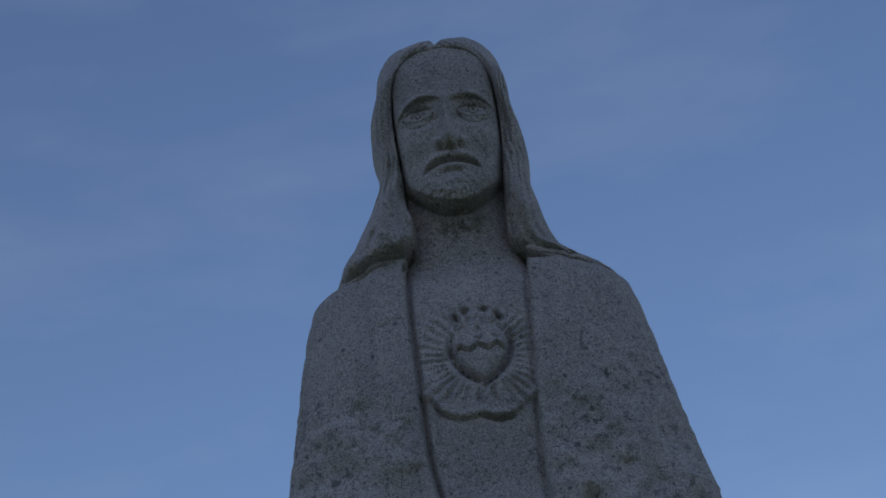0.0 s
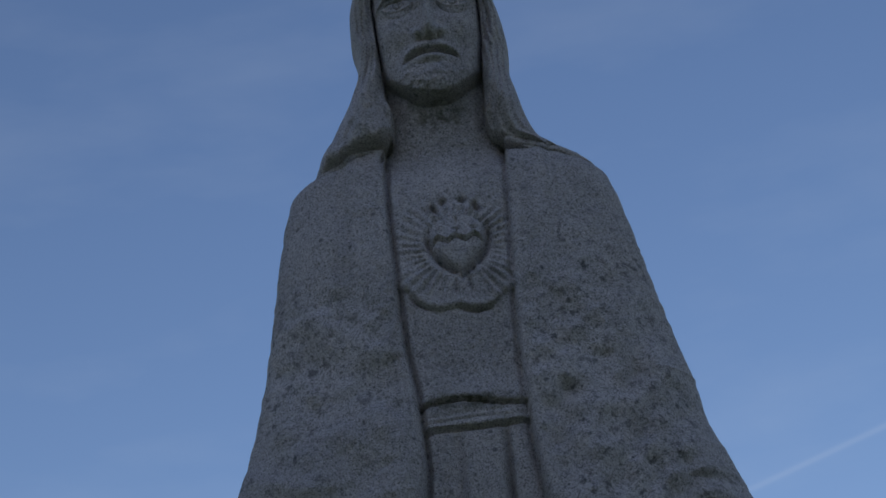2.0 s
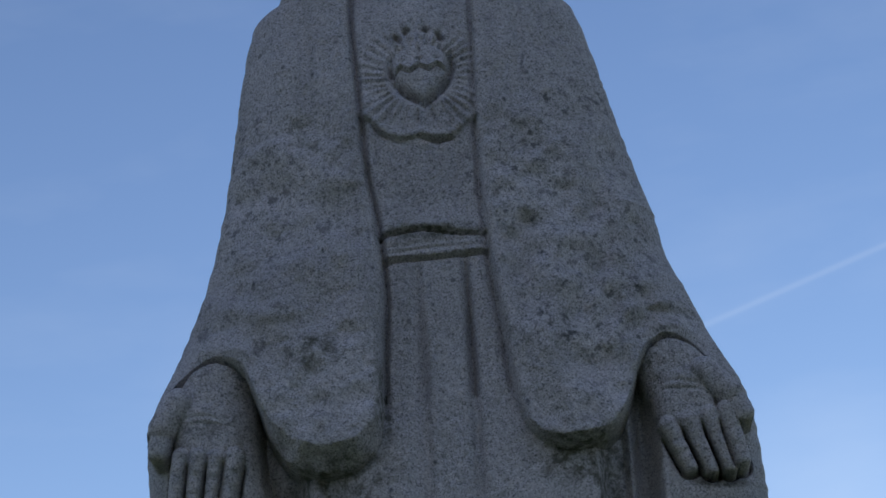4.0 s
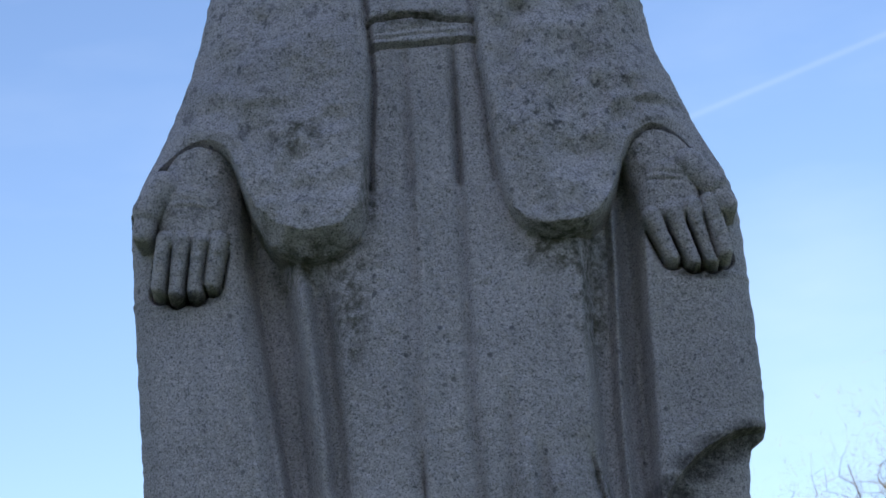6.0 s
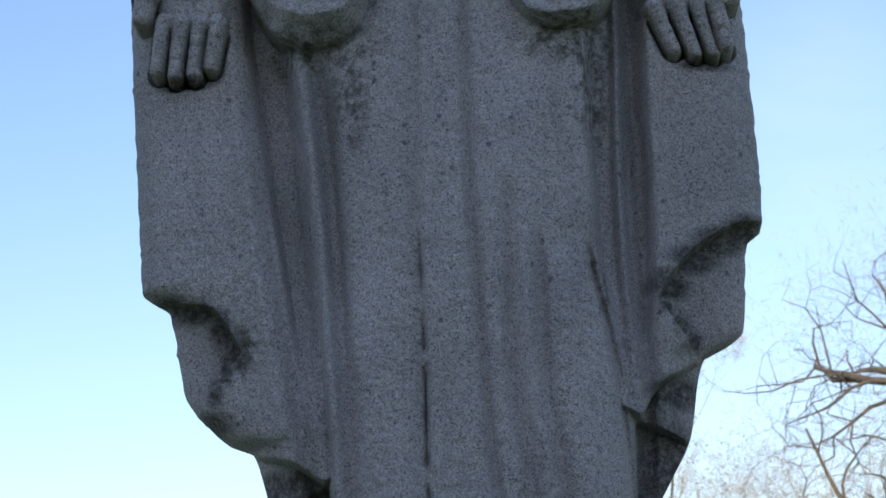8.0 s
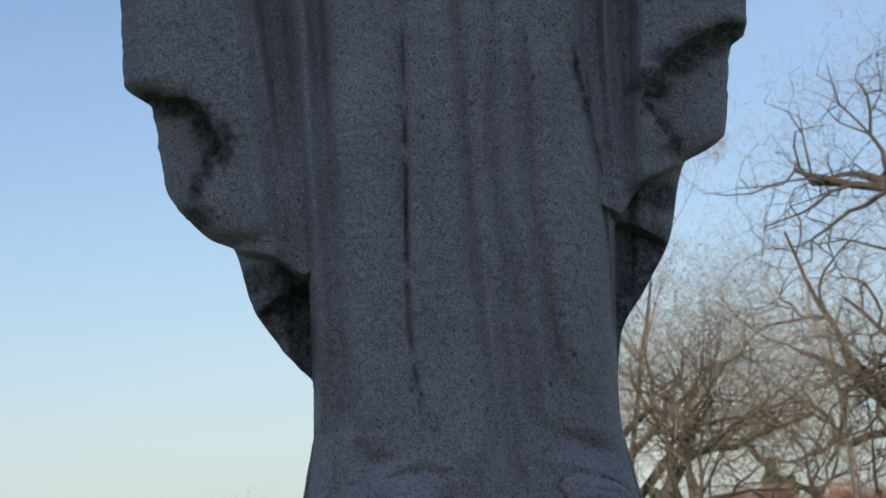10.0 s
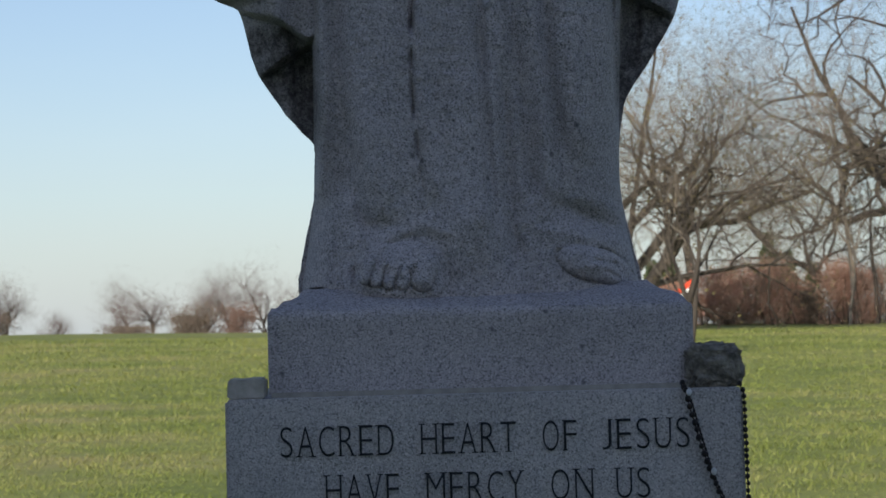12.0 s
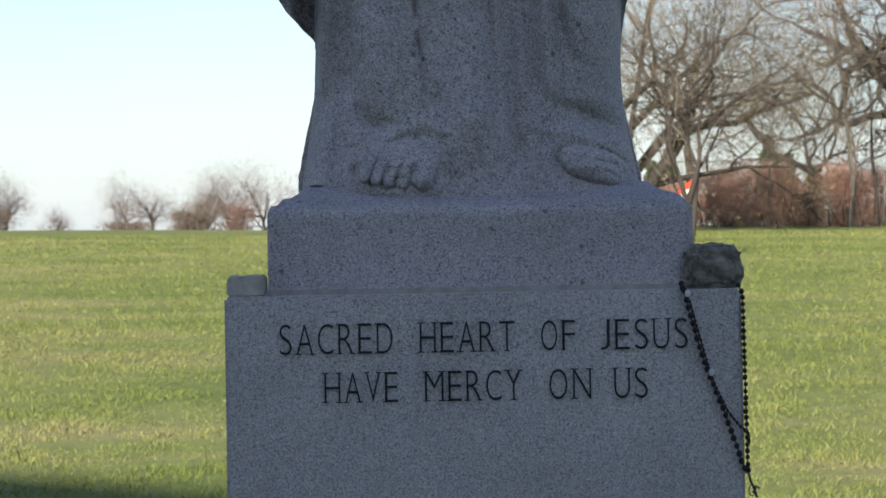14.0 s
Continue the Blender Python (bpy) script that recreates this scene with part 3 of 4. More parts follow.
def figure_front(x, z, left, right):
    mid, half = (left + right) / 2, (right - left) / 2
    u = np.clip((x - mid) / half, -1, 1)
    trunk = glide(DEPTH, z) * (1 - np.abs(u) ** 2.6) ** 0.5
    low = lower_body(x, z, left, right)
    # gown above the girdle, bloused over it
    gown = glide(DEPTH, z) * (.90 + .10 * (1 - u * u))
    waist = 2.843 + .007 * np.sin((x + .05) * 34)
    gown = gown + .009 * step(waist - .004, waist + .004, z) * hump(z - waist - .004, .03) + .004 * lumps(x, z, .03, 3) * hump(z - 2.87, .03)
    gown = gown + .006 * step(2.806, 2.811, z - .05 * np.abs(x - .03)) * (1 - step(waist - .006, waist, z)) - .007 * hump(z - waist + .0005, .0035)
    for zz in (2.818, 2.827):
        gown = gown - .0025 * hump(z - zz - .02 * (x + .05) * (.12 - x) / .01 * .1, .0022)
    gown = gown - .006 * hump(z - 2.806 + .05 * (.0 - x) * (x < 0), .0028)
    gown = gown - .005 * hump(x - .068 - .1 * (z - 2.93), .005) * hump(z - 2.93, .045)
    gown = gown + heart_relief(x, z) * step(2.93, 2.96, z)
    neckline = step(3.20, 3.30, z)
    throat = .058 * np.sqrt(np.clip(1 - ((x - .027) / .095) ** 2, 0, 1)) + .006
    gown = gown * (1 - neckline) + throat * neckline
    inner = gown * step(2.66, 2.80, z) + low * (1 - step(2.66, 2.80, z))
    fold = crease(x, z, [(2.83, -.001), (2.66, -.004), (2.52, -.010)], .0060, -.006) + crease(x, z, [(2.83, .067), (2.66, .062), (2.52, .056)], .005, -.009)
    inner = inner + np.where(z > 2.6, fold, 0)
    # hands, palms open, pointing down
    inner = hand(inner, x, z, (-.303, 2.597, .053, .060), (-.287, 2.672),
             [((-.343, 2.562), (-.357, 2.500)), ((-.320, 2.560), (-.334, 2.490)), ((-.2945, 2.556), (-.309, 2.490)), ((-.2705, 2.556), (-.285, 2.500))],
             [(-.342, 2.640), (-.366, 2.604), (-.373, 2.572)])
    inner = hand(inner, x, z, (.343, 2.577, .047, .062), (.330, 2.640),
             [((.313, 2.536), (.337, 2.480)), ((.343, 2.540), (.3655, 2.474)), ((.370, 2.546), (.3900, 2.475)), ((.394, 2.550), (.4080, 2.482))],
             [(.372, 2.608), (.402, 2.575), (.417, 2.543)])
    # mantle with its open lapels and wide hanging sleeves
    ll, lr = glide(LAPEL_L, z), glide(LAPEL_R, z)
    hem = np.where(x < .03, glide(HEM_L, x), glide(HEM_R, x))
    lap = np.where(x < .03, ll - x, x - lr)
    drop = (z - hem) * .9
    sd = np.minimum(lap, drop)
    k = np.clip(lap / .012, 0, 1)
    under = .12 + .88 * np.clip(drop / np.where(x < .03, .008 + .020 * step(-.245, -.20, x), .008), 0, 1)
    inner = inner - np.where(x < .03, .013, .007) * hump(lap + .0035, .0042) * step(2.56, 2.62, z) * (1 - step(3.20, 3.27, z))
    lift = glide([(2.50, .052), (2.60, .044), (2.72, .030), (2.90, .018), (3.10, .013), (3.28, .009)], z)
    lift = lift * np.where(x < .03, step(-.42, -.34, x) * .3 + .7, (1 - step(.37, .44, x)) * .3 + .7)
    lift = lift * np.where(x < .03, 1, .62 + .38 * step(2.58, 2.78, z))
    cloth = trunk + lift * np.minimum(np.sqrt(1 - (1 - k) ** 2), under)
    cloth = cloth + .0045 * hump(lap - .050, .012) * step(2.9, 3.0, z) * .5                       # turned-back lapel
    cloth = cloth - .0035 * hump(lap - .064, .006) * step(2.98, 3.1, z)
    wear = 1 - np.abs(u) ** 6
    for ax, az, bx, bz, w, h in ((-.285, 3.0, -.19, 2.86, .012, -.007), (-.29, 2.93, -.215, 2.80, .016, .008), (-.21, 3.02, -.16, 2.84, .018, -.006),
                                 (-.31, 2.79, -.22, 2.74, .013, .007), (-.33, 2.745, -.26, 2.735, .008, -.008), (-.20, 2.78, -.14, 2.62, .030, .009),
                                 (-.175, 2.72, -.155, 2.60, .016, -.006), (.30, 2.95, .20, 2.76, .014, -.006), (.31, 2.88, .24, 2.70, .016, .008),
                                 (.36, 2.72, .28, 2.70, .010, .007), (.375, 2.700, .31, 2.700, .006, -.008), (.20, 2.80, .17, 2.60, .022, .008),
                                 (.15, 2.84, .135, 2.62, .012, -.006), (.27, 2.80, .20, 2.68, .014, -.007), (.25, 2.65, .30, 2.735, .011, .007)):
        dist, along = to_line(x, z, (ax, az), (bx, bz))
        cloth = cloth + 1.5 * h * hump(dist, w) * wear * (1 - .4 * along)
    for hx, hz, rad in ((-.294, 2.625, .083), (.335, 2.590, .088)):                               # ridges round the cuffs
        ring = np.hypot(x - hx, z - hz)
        cloth = cloth + .006 * hump(ring - rad, .008) * step(hz, hz + .04, z) * wear
    rumple = wear * step(0, .03, lap) * (1 - .7 * step(3.0, 3.08, z))
    cloth = cloth + (.011 * lumps(x + .3 * z, z, .065, 2) + .0065 * lumps(x, z, .024, 4)) * rumple
    d = np.where(sd > 0, np.maximum(cloth, inner * 0), inner)
    # head and hair
    top = head(x, z, left, right)
    b = step(3.245, 3.310, z)
    middle = (x > glide([(3.2, -.070), (3.27, -.064), (3.30, -.042), (3.336, -.038), (3.377, -.046)], z)) & (x < glide([(3.2, .19), (3.2485, .174), (3.268, .128), (3.287, .103), (3.317, .097), (3.375, .101)], z))
    ends = np.where(x < .03, glide([(-.19, 3.262), (-.151, 3.2615), (-.126, 3.2655), (-.099, 3.276), (-.061, 3.284), (-.04, 3.298)], x),
                    glide([(.09, 3.302), (.101, 3.287), (.128, 3.269), (.176, 3.2560), (.205, 3.247), (.222, 3.243), (.25, 3.236)], x))
    ends = ends + .0025 * lumps(x, z * 0, .018, 15)
    k = np.clip((z - ends) / np.where(x < .03, .022, .014), 0, 1)
    lock = top * np.sqrt(1 - (1 - k) ** 2) * (k > 0)
    draped = np.maximum(d * (1 - step(3.28, 3.31, z)), np.where(k > 0, np.maximum(lock, (d + .010 * np.sqrt(1 - (1 - k) ** 2)) * (1 - step(3.28, 3.31, z))), 0))
    d = np.where(z > 3.40, top, np.where(middle, d * (1 - b) + top * b, draped))
    # feet, half under the hem
    arch = 1.6735 - 5.2 * (x + .035) ** 2 - 9.0 * np.maximum(-.035 - x, 0) ** 2
    d = d - .0028 * hump(z - arch + .004, .0040) * (1 - step(.030, .060, np.abs(x + .048)))
    d = d + .0030 * hump(z - arch - .010, .010) * (1 - step(.045, .075, np.abs(x + .048)))
    q = np.sqrt((np.abs(x + .050) / .060) ** 2.4 + (np.abs(z - 1.622) / .040) ** 2.4)
    d = d + .022 * np.clip(1 - q, 0, 1) ** .6
    for tx, tz, r, h in ((-.0975, 1.6175, .0078, .020), (-.0830, 1.6135, .0078, .021), (-.0665, 1.6110, .0085, .023), (-.0495, 1.6100, .0092, .023), (-.0245, 1.6140, .0150, .018)):
        dist, along = to_line(x, z, (tx, tz), (tx + .007, tz + h))
        bar = rounded(dist, r)
        d = np.maximum(d, np.where(bar > -1, .158 + bar * .8 - .30 * np.maximum(z - tz, 0), -1))
        d = d - .0032 * hump(dist - r - .0008, .0020) * (z < tz + .020) * (dist > r)
    d = d - .010 * hump(x - .006, .010) * hump(z - 1.622, .020) - .008 * hump(x + .110, .006) * hump(z - 1.622, .016)
    q = np.sqrt((np.abs(x - .196) / .047) ** 2.3 + (np.abs(z - 1.628 + .22 * (x - .196)) / .022) ** 2.3)
    d = d + .020 * np.clip(1 - q, 0, 1) ** .6 - .0035 * hump(q - 1.06, .08) * (z < 1.65)
    for ax, az, bx, bz in ((.196, 1.634, .226, 1.628), (.208, 1.620, .228, 1.612), (.222, 1.630, .236, 1.612), (.232, 1.626, .243, 1.610)):
        dist, along = to_line(x, z, (ax, az), (bx, bz))
        d = d - .0045 * hump(dist, .0026)
    d = d - .004 * hump(z - 1.690 + .30 * (x - .19), .013) * hump(x - .190, .040) + .006 * hump(z - 1.662 + .2 * (x - .19), .012) * hump(x - .190, .045)
    d = d - .008 * hump(z - 1.684 - 4.0 * (x + .075) ** 2, .012) * hump(x + .075, .030) + .006 * hump(x - .045, .030) * hump(z - 1.690, .020)
    d = d - .06 * step(0, .004, 1.606 - z + .10 * (x + .19)) * (1 - step(-.160, -.150, x))
    # chips and tooling
    d = d + (.0013 * lumps(x, z, .010, 21) + .0010 * lumps(x, z, .005, 22)) * (1 - np.abs(u) ** 8) * (1 - .6 * step(3.36, 3.40, z))
    rng = np.random.RandomState(31)
    for _ in range(70):
        cx, cz, r = rng.uniform(-.36, .38), rng.uniform(2.62, 3.02), rng.uniform(.003, .010)
        if -.07 < cx < .11:
            continue
        d = d - r * .45 * np.exp(-((x - cx) / r) ** 2 - ((z - cz) / (r * .7)) ** 2)
    return np.maximum(d, 0) * np.where(np.abs(u) > .9995, 0, 1)


def build_statue():
    zs = np.concatenate([np.arange(1.575, 1.69, .0018), np.arange(1.69, 1.86, .0026), np.arange(1.86, 2.26, .0018), np.arange(2.26, 2.44, .0030), np.arange(2.44, 2.70, .0018), np.arange(2.70, 3.26, .0024), np.arange(3.26, 3.684, .0015), [3.684]])
    s = np.linspace(-1, 1, 461)
    u = .72 * s + .28 * np.sin(s * math.pi / 2)
    rough = (.0013 * lumps(zs, zs * 0, .013, 81) + .0016 * np.clip(lumps(zs, zs * 0, .007, 82) - .55, 0, 1) * 3) * (zs < 3.25) * (zs > 1.62)
    left, right = (glide(LEFT, zs) - rough)[:, None], (glide(RIGHT, zs) + rough[::-1] * (zs < 3.25) * (zs > 1.62))[:, None]
    x = (left + right) / 2 + (right - left) / 2 * u[None, :]
    z = np.repeat(zs[:, None], len(u), 1)
    d = figure_front(x, z, left + 0 * x, right + 0 * x)
    rows, cols = x.shape
    front = np.stack([x, AXIS_Y - d, z], -1).reshape(-1, 3)
    # plainly rounded back
    ub = u[1:-1:8]
    tip = np.sqrt(np.clip(1 - (np.maximum(zs - 3.55, 0) / .135) ** 2, 0, 1))[:, None]
    xb = (left + right) / 2 + (right - left) / 2 * ub[None, :]
    deep = glide([(1.57, .15), (2.6, .15), (3.1, .13), (3.3, .09), (3.5, .12), (3.69, .12)], zs)[:, None] * tip * (1 - np.abs(ub[None, :]) ** 2.6) ** 0.5
    rear = np.stack([xb, AXIS_Y + deep, np.repeat(zs[:, None], len(ub), 1)], -1)
    nb = len(ub)
    i, j = np.meshgrid(np.arange(rows - 1), np.arange(cols - 1), indexing="ij")
    a = (i * cols + j).ravel()
    faces = [np.stack([a, a + 1, a + cols + 1, a + cols], 1)]
    base = rows * cols
    ring = np.concatenate([(np.arange(rows) * cols)[:, None], base + np.arange(rows)[:, None] * nb + np.arange(nb)[None, :], (np.arange(rows) * cols + cols - 1)[:, None]], 1)
    q0, q1, q2, q3 = ring[:-1, :-1].ravel(), ring[:-1, 1:].ravel(), ring[1:, 1:].ravel(), ring[1:, :-1].ravel()
    faces.append(np.stack([q0, q3, q2, q1], 1))
    # carved block under the feet: square sides, its top rising roughly to the hem
    n, rise = 120, 30
    bx = np.linspace(-.219, .312, n)
    rows_b = []
    for k in range(rise):
        t = k / (rise - 1)
        if t < .5:
            zc, yc = 1.474 + (1.574 - 1.474) * (t / .5), 3.050
        else:
            zc, yc = 1.574 + .033 * ((t - .5) / .5) ** .8, 3.050 + .10 * ((t - .5) / .5)
        wob = .0012 * lumps(bx, bx * 0 + zc, .02, 41) + .0006 * lumps(bx, bx * 0 + zc, .006, 42)
        swell = .004 * lumps(bx, bx * 0 + yc * 3, .05, 43) * (t > .52)
        shrink = 1 - .20 * max(0, (t - .5) / .5) * .9
        cx = .0465
        rows_b.append(np.stack([cx + (bx - cx) * shrink, yc + wob, zc + swell + (wob if t > .45 else 0)], -1))
    rows_b.append(np.stack([.0465 + (bx - .0465) * .82, bx * 0 + 3.45, bx * 0 + 1.60], -1))
    block = np.array(rows_b).reshape(-1, 3)
    o = base + rows * nb
    i, j = np.meshgrid(np.arange(rise), np.arange(n - 1), indexing="ij")
    a = (o + i * n + j).ravel()
    faces.append(np.stack([a, a + 1, a + n + 1, a + n], 1))
    verts = [front, rear.reshape(-1, 3), block]
    o2 = o + len(block)
    sides = []
    for e, sx in ((0, -1), (n - 1, 1)):
        edge = np.array(rows_b)[:, e]
        far = edge.copy()
        far[:, 1] = 3.45
        sides.append((o + np.arange(rise + 1) * n + e, far))
    for (idx, far), flip in zip(sides, (True, False)):
        far_i = o2 + np.arange(len(far))
        verts.append(far)
        o2 += len(far)
        q = np.stack([idx[:-1], far_i[:-1], far_i[1:], idx[1:]], 1)
        faces.append(q[:, ::-1] if not flip else q[:, ::-1])
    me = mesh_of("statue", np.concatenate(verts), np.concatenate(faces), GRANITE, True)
    me.set_sharp_from_angle(angle=radians(48))
    ob = new("statue", me)
    return tagged(ob, "weathered grey granite statue of a robed bearded figure, open palms lowered", "statue")


build_statue()


# ---- ground, and an added unseen block whose shade lies over the monument ----
def rise(x, y):
    """Height of the field: level round the monument, then a long slope up to a crest."""
    t = np.clip((y - 7.0) / 75.0, 0, 1)
    s = t * (1.25 - .25 * t)
    crest = 1.555 - .0105 * np.clip(x, -60, 60)
    far = np.clip((y - 95) / 200.0, 0, 1)
    return crest * s - .9 * far + .03 * np.sin(x * .31 + y * .07) * t * (1 - far) + .02 * np.sin(y * .5 + x * .9) * t * (1 - t)


def field_material():
    s = Shade("meadow_grass", 0.95)
    broad = s.ramp(s.noise(0.42, 5.0, 0.68, (0.7, 1.0, 1.0)), (0.34, (0.118, 0.152, 0.034)), (0.5, (0.172, 0.194, 0.054)), (0.66, (0.24, 0.222, 0.092)))
    tuft = s.ramp(s.noise(9.0, 5.0, 0.7, (1.0, 0.35, 1.0)), (0.30, 0.75), (0.70, 1.2))
    return s.done(s.mix(1.0, broad, tuft, "MULTIPLY"), s.noise(14.0, 5.0, 0.7), 0.03, 0.6)


FIELD = field_material()
xs = np.concatenate([-np.geomspace(60, 3500, 14)[::-1], np.linspace(-56, 56, 113), np.geomspace(60, 3500, 14)])
ys = np.concatenate([-np.geomspace(14, 3500, 12)[::-1], np.linspace(-12, 130, 143), np.geomspace(135, 3900, 18)])
gx, gy = np.meshgrid(xs, ys, indexing="ij")
gz = rise(gx, gy)
i, j = np.meshgrid(np.arange(len(xs) - 1), np.arange(len(ys) - 1), indexing="ij")
a = (i * len(ys) + j).ravel()
ground = new("ground", mesh_of("ground", np.stack([gx, gy, gz], -1).reshape(-1, 3), np.stack([a, a + len(ys), a + len(ys) + 1, a + 1], 1), FIELD, True))
tagged(ground, "gently rising meadow of short green and straw-coloured grass", "ground", kind="structure")


def grass_material():
    """Blades coloured in drifts from deep green to straw, each blade a little different."""
    s = Shade("grass_blades", 0.8)
    v = s.calc("ADD", s.calc("MULTIPLY", s.island(), 0.22), s.calc("MULTIPLY", s.noise(0.42, 5.0, 0.68, (0.7, 1.0, 1.0)), 0.78))
    return s.done(s.ramp(v, (0.30, (.118, .156, .030)), (0.44, (.162, .194, .046)), (0.57, (.215, .225, .070)), (0.71, (.285, .255, .110))))


def build_grass():
    """Single blades over the stretch of meadow that lies open to view, thinner with distance."""
    rng = np.random.RandomState(4)
    n = 200000
    y = 9.5 + 62 * rng.uniform(0, 1, n) ** 1.7
    x = rng.uniform(-1, 1, n) * (.19 * y + .5) + .0 * y
    keep = lumps(x, y, .35, 51) + .7 * lumps(x, y, .12, 52) > -.55
    x, y = x[keep], y[keep]
    n = len(x)
    far = y / 12
    h = rng.uniform(.016, .046, n) * (1 + .6 * lumps(x, y, .6, 53)) * (.9 + .1 * far)
    tall = rng.uniform(0, 1, n) > .988
    h = np.where(tall, h * 2.3, h)
    w = rng.uniform(.0022, .0046, n) * np.sqrt(far) * 1.05
    turn = rng.uniform(0, math.pi, n)
    bend = rng.normal(0, .9, (n, 2)) * h[:, None]
    z = rise(x, y) - .004
    dx, dy = np.cos(turn) * w, np.sin(turn) * w
    v = np.stack([np.stack([x - dx, y - dy, z], 1), np.stack([x + dx, y + dy, z], 1),
                  np.stack([x + dx * .7 + bend[:, 0] * .4, y + dy * .7 + bend[:, 1] * .4, z + h * .6], 1),
                  np.stack([x - dx * .7 + bend[:, 0] * .4, y - dy * .7 + bend[:, 1] * .4, z + h * .6], 1),
                  np.stack([x + bend[:, 0], y + bend[:, 1], z + h], 1)], 1).reshape(-1, 3)
    b = np.arange(n)[:, None] * 5
    f = np.concatenate([b + np.array([[0, 1, 2]]), b + np.array([[0, 2, 3]]), b + np.array([[3, 2, 4]])])
    m = grass_material()
    return tagged(new("grass", mesh_of("grass", v, f, m)), "short green meadow grass mixed with dry straw stems", "grass", kind="stuff")


build_grass()

# out-of-view block, added only to keep sun off the monument; pale for soft bounce
BLOCKER_PALE = plain("blocker_pale", (.66, .65, .63), (.74, .73, .71), 1.5)
EDGE = Vector((1.54, -1.05, 0)).normalized()      # run of the block's top edge that ends the shade
FOOT = Vector((-16.08, -28.73, 0))
blocker = tagged(new("sun_blocker"), "unseen plain pale block added to shade the monument", "building", kind="structure")
bm = slab((-16.0, -14.0, 0), (38.0, 0.0, 21.61), .03)
blocker_body = part("wall", bm, BLOCKER_PALE, blocker)
blocker.matrix_world = Matrix.Translation(FOOT) @ Matrix.Rotation(math.atan2(EDGE.y, EDGE.x), 4, "Z")

# ---- pedestal, lettering, mortar ----
pedestal = tagged(new("pedestal"), "tall sawn grey granite pedestal with two engraved lines", "pedestal")
pedestal.location = (.0485, 3.30, 0)
part("block", slab((-.3225, -.30, .0), (.3215, .30, 1.470), .0035, .012), CUT, pedestal)
MORTAR = plain("grey_mortar", (.30, .275, .235), (.42, .39, .34), 60)
part("mortar_joint", slab((-.264, -.2525, 1.4675), (.261, .16, 1.4765), .001), MORTAR, pedestal, "thin pale mortar joint")
INK = plain("engraved_shadow_paint", (.022, .023, .026), (.035, .036, .04), 120)


def glyphs(chars):
    """Flat outlines of capital letters in the built-in face, with small feet added to their stems."""
    out = {}
    for c in sorted(set(chars)):
        cu = bpy.data.curves.new("letter", "FONT")
        cu.body, cu.size, cu.fill_mode, cu.extrude = c, 1.0, "BOTH", 0.0
        cu.resolution_u, cu.offset = 6, -0.017
        ob = new("letter", cu)
        me = bpy.data.meshes.new_from_object(ob.evaluated_get(bpy.context.evaluated_depsgraph_get()))
        bpy.data.objects.remove(ob)
        bm = bmesh.new()
        bm.from_mesh(me)
        bpy.data.meshes.remove(me)
        lo = min(v.co.x for v in bm.verts)
        hi = max(v.co.x for v in bm.verts)
        zl = min(v.co.y for v in bm.verts)
        zh = max(v.co.y for v in bm.verts)
        for v in bm.verts:
            v.co = ((v.co.x - lo) / (hi - lo), 0, (v.co.y - zl) / (zh - zl))
        feet = {"A": "lb rb", "R": "lb lt rb", "E": "lb lt", "D": "lb lt", "H": "lb lt rb rt", "T": "mb", "F": "lb lt", "J": "rt", "U": "lt rt",
                "V": "lt rt", "M": "lb lt rb rt", "Y": "mb lt rt", "N": "lb lt rt", "P": "lb lt"}.get(c, "")
        for k in feet.split():
            x = {"l": .08, "m": .5, "r": .92}[k[0]]
            z = {"b": .0, "t": 1.0}[k[1]]
            s = .035 if k[1] == "b" else -.035
            q = [bm.verts.new((x + a, -.0, z + b)) for a, b in ((-.20, 0), (.20, 0), (.20, s), (-.20, s))]
            bm.faces.new(q if s > 0 else q[::-1])
        out[c] = (bm, {"I": .3, "M": 1.12, "O": .95, "C": .92, "N": .95, "H": .98, "D": .95, "A": .98, "E": .80, "F": .76, "S": .72, "J": .52, "T": .95}.get(c, .9))
    return out


WORDS = [("SACRED", -.2026, -.0638, 1.398), ("HEART", -.0305, .0862, 1.398), ("OF", .1187, .1603, 1.398), ("JESUS", .1915, .2985, 1.398),
         ("HAVE", -.1485, -.0583, 1.338), ("MERCY", -.0250, .0930, 1.338), ("ON", .1277, .1790, 1.338), ("US", .2075, .2485, 1.338)]
SHAPES = glyphs("".join(w[0] for w in WORDS))
for word, x0, x1, z0 in WORDS:
    gap = .30
    total = sum(SHAPES[c][1] for c in word) + gap * (len(word) - 1)
    unit = (x1 - x0) / total
    x = x0
    for c in word:
        bm, wide = SHAPES[c]
        b2 = bm.copy()
        for v in b2.verts:
            v.co = (x + v.co.x * wide * unit - .0485, -.3004, z0 + v.co.z * .0372)
        ext = bmesh.ops.extrude_face_region(b2, geom=list(b2.faces))
        for e in ext["geom"]:
            if isinstance(e, bmesh.types.BMVert):
                e.co.y -= .0004
        bmesh.ops.recalc_face_normals(b2, faces=list(b2.faces))
        part("letter", b2, INK, pedestal)
        x += (wide + gap) * unit

# ---- what lies on the pedestal ----
TUFA = plain("rough_brown_lava_rock", (.085, .075, .062), (.31, .28, .23), 70, depth=.010, fine=3.0)
bm = bmesh.new()
bmesh.ops.create_icosphere(bm, subdivisions=5, radius=1)
for v in bm.verts:
    p = v.co.copy()
    q = Vector([math.copysign(abs(c) ** .55, c) for c in p])
    k = 1 + .10 * noise.noise(p * 3) + .16 * noise.noise(p * 6) + .12 * abs(noise.noise(p * 12)) + .08 * noise.noise(p * 24)
    q = q * k
    v.co = (q.x * .0345, q.y * .036, max(q.z, -.86) * .0285)
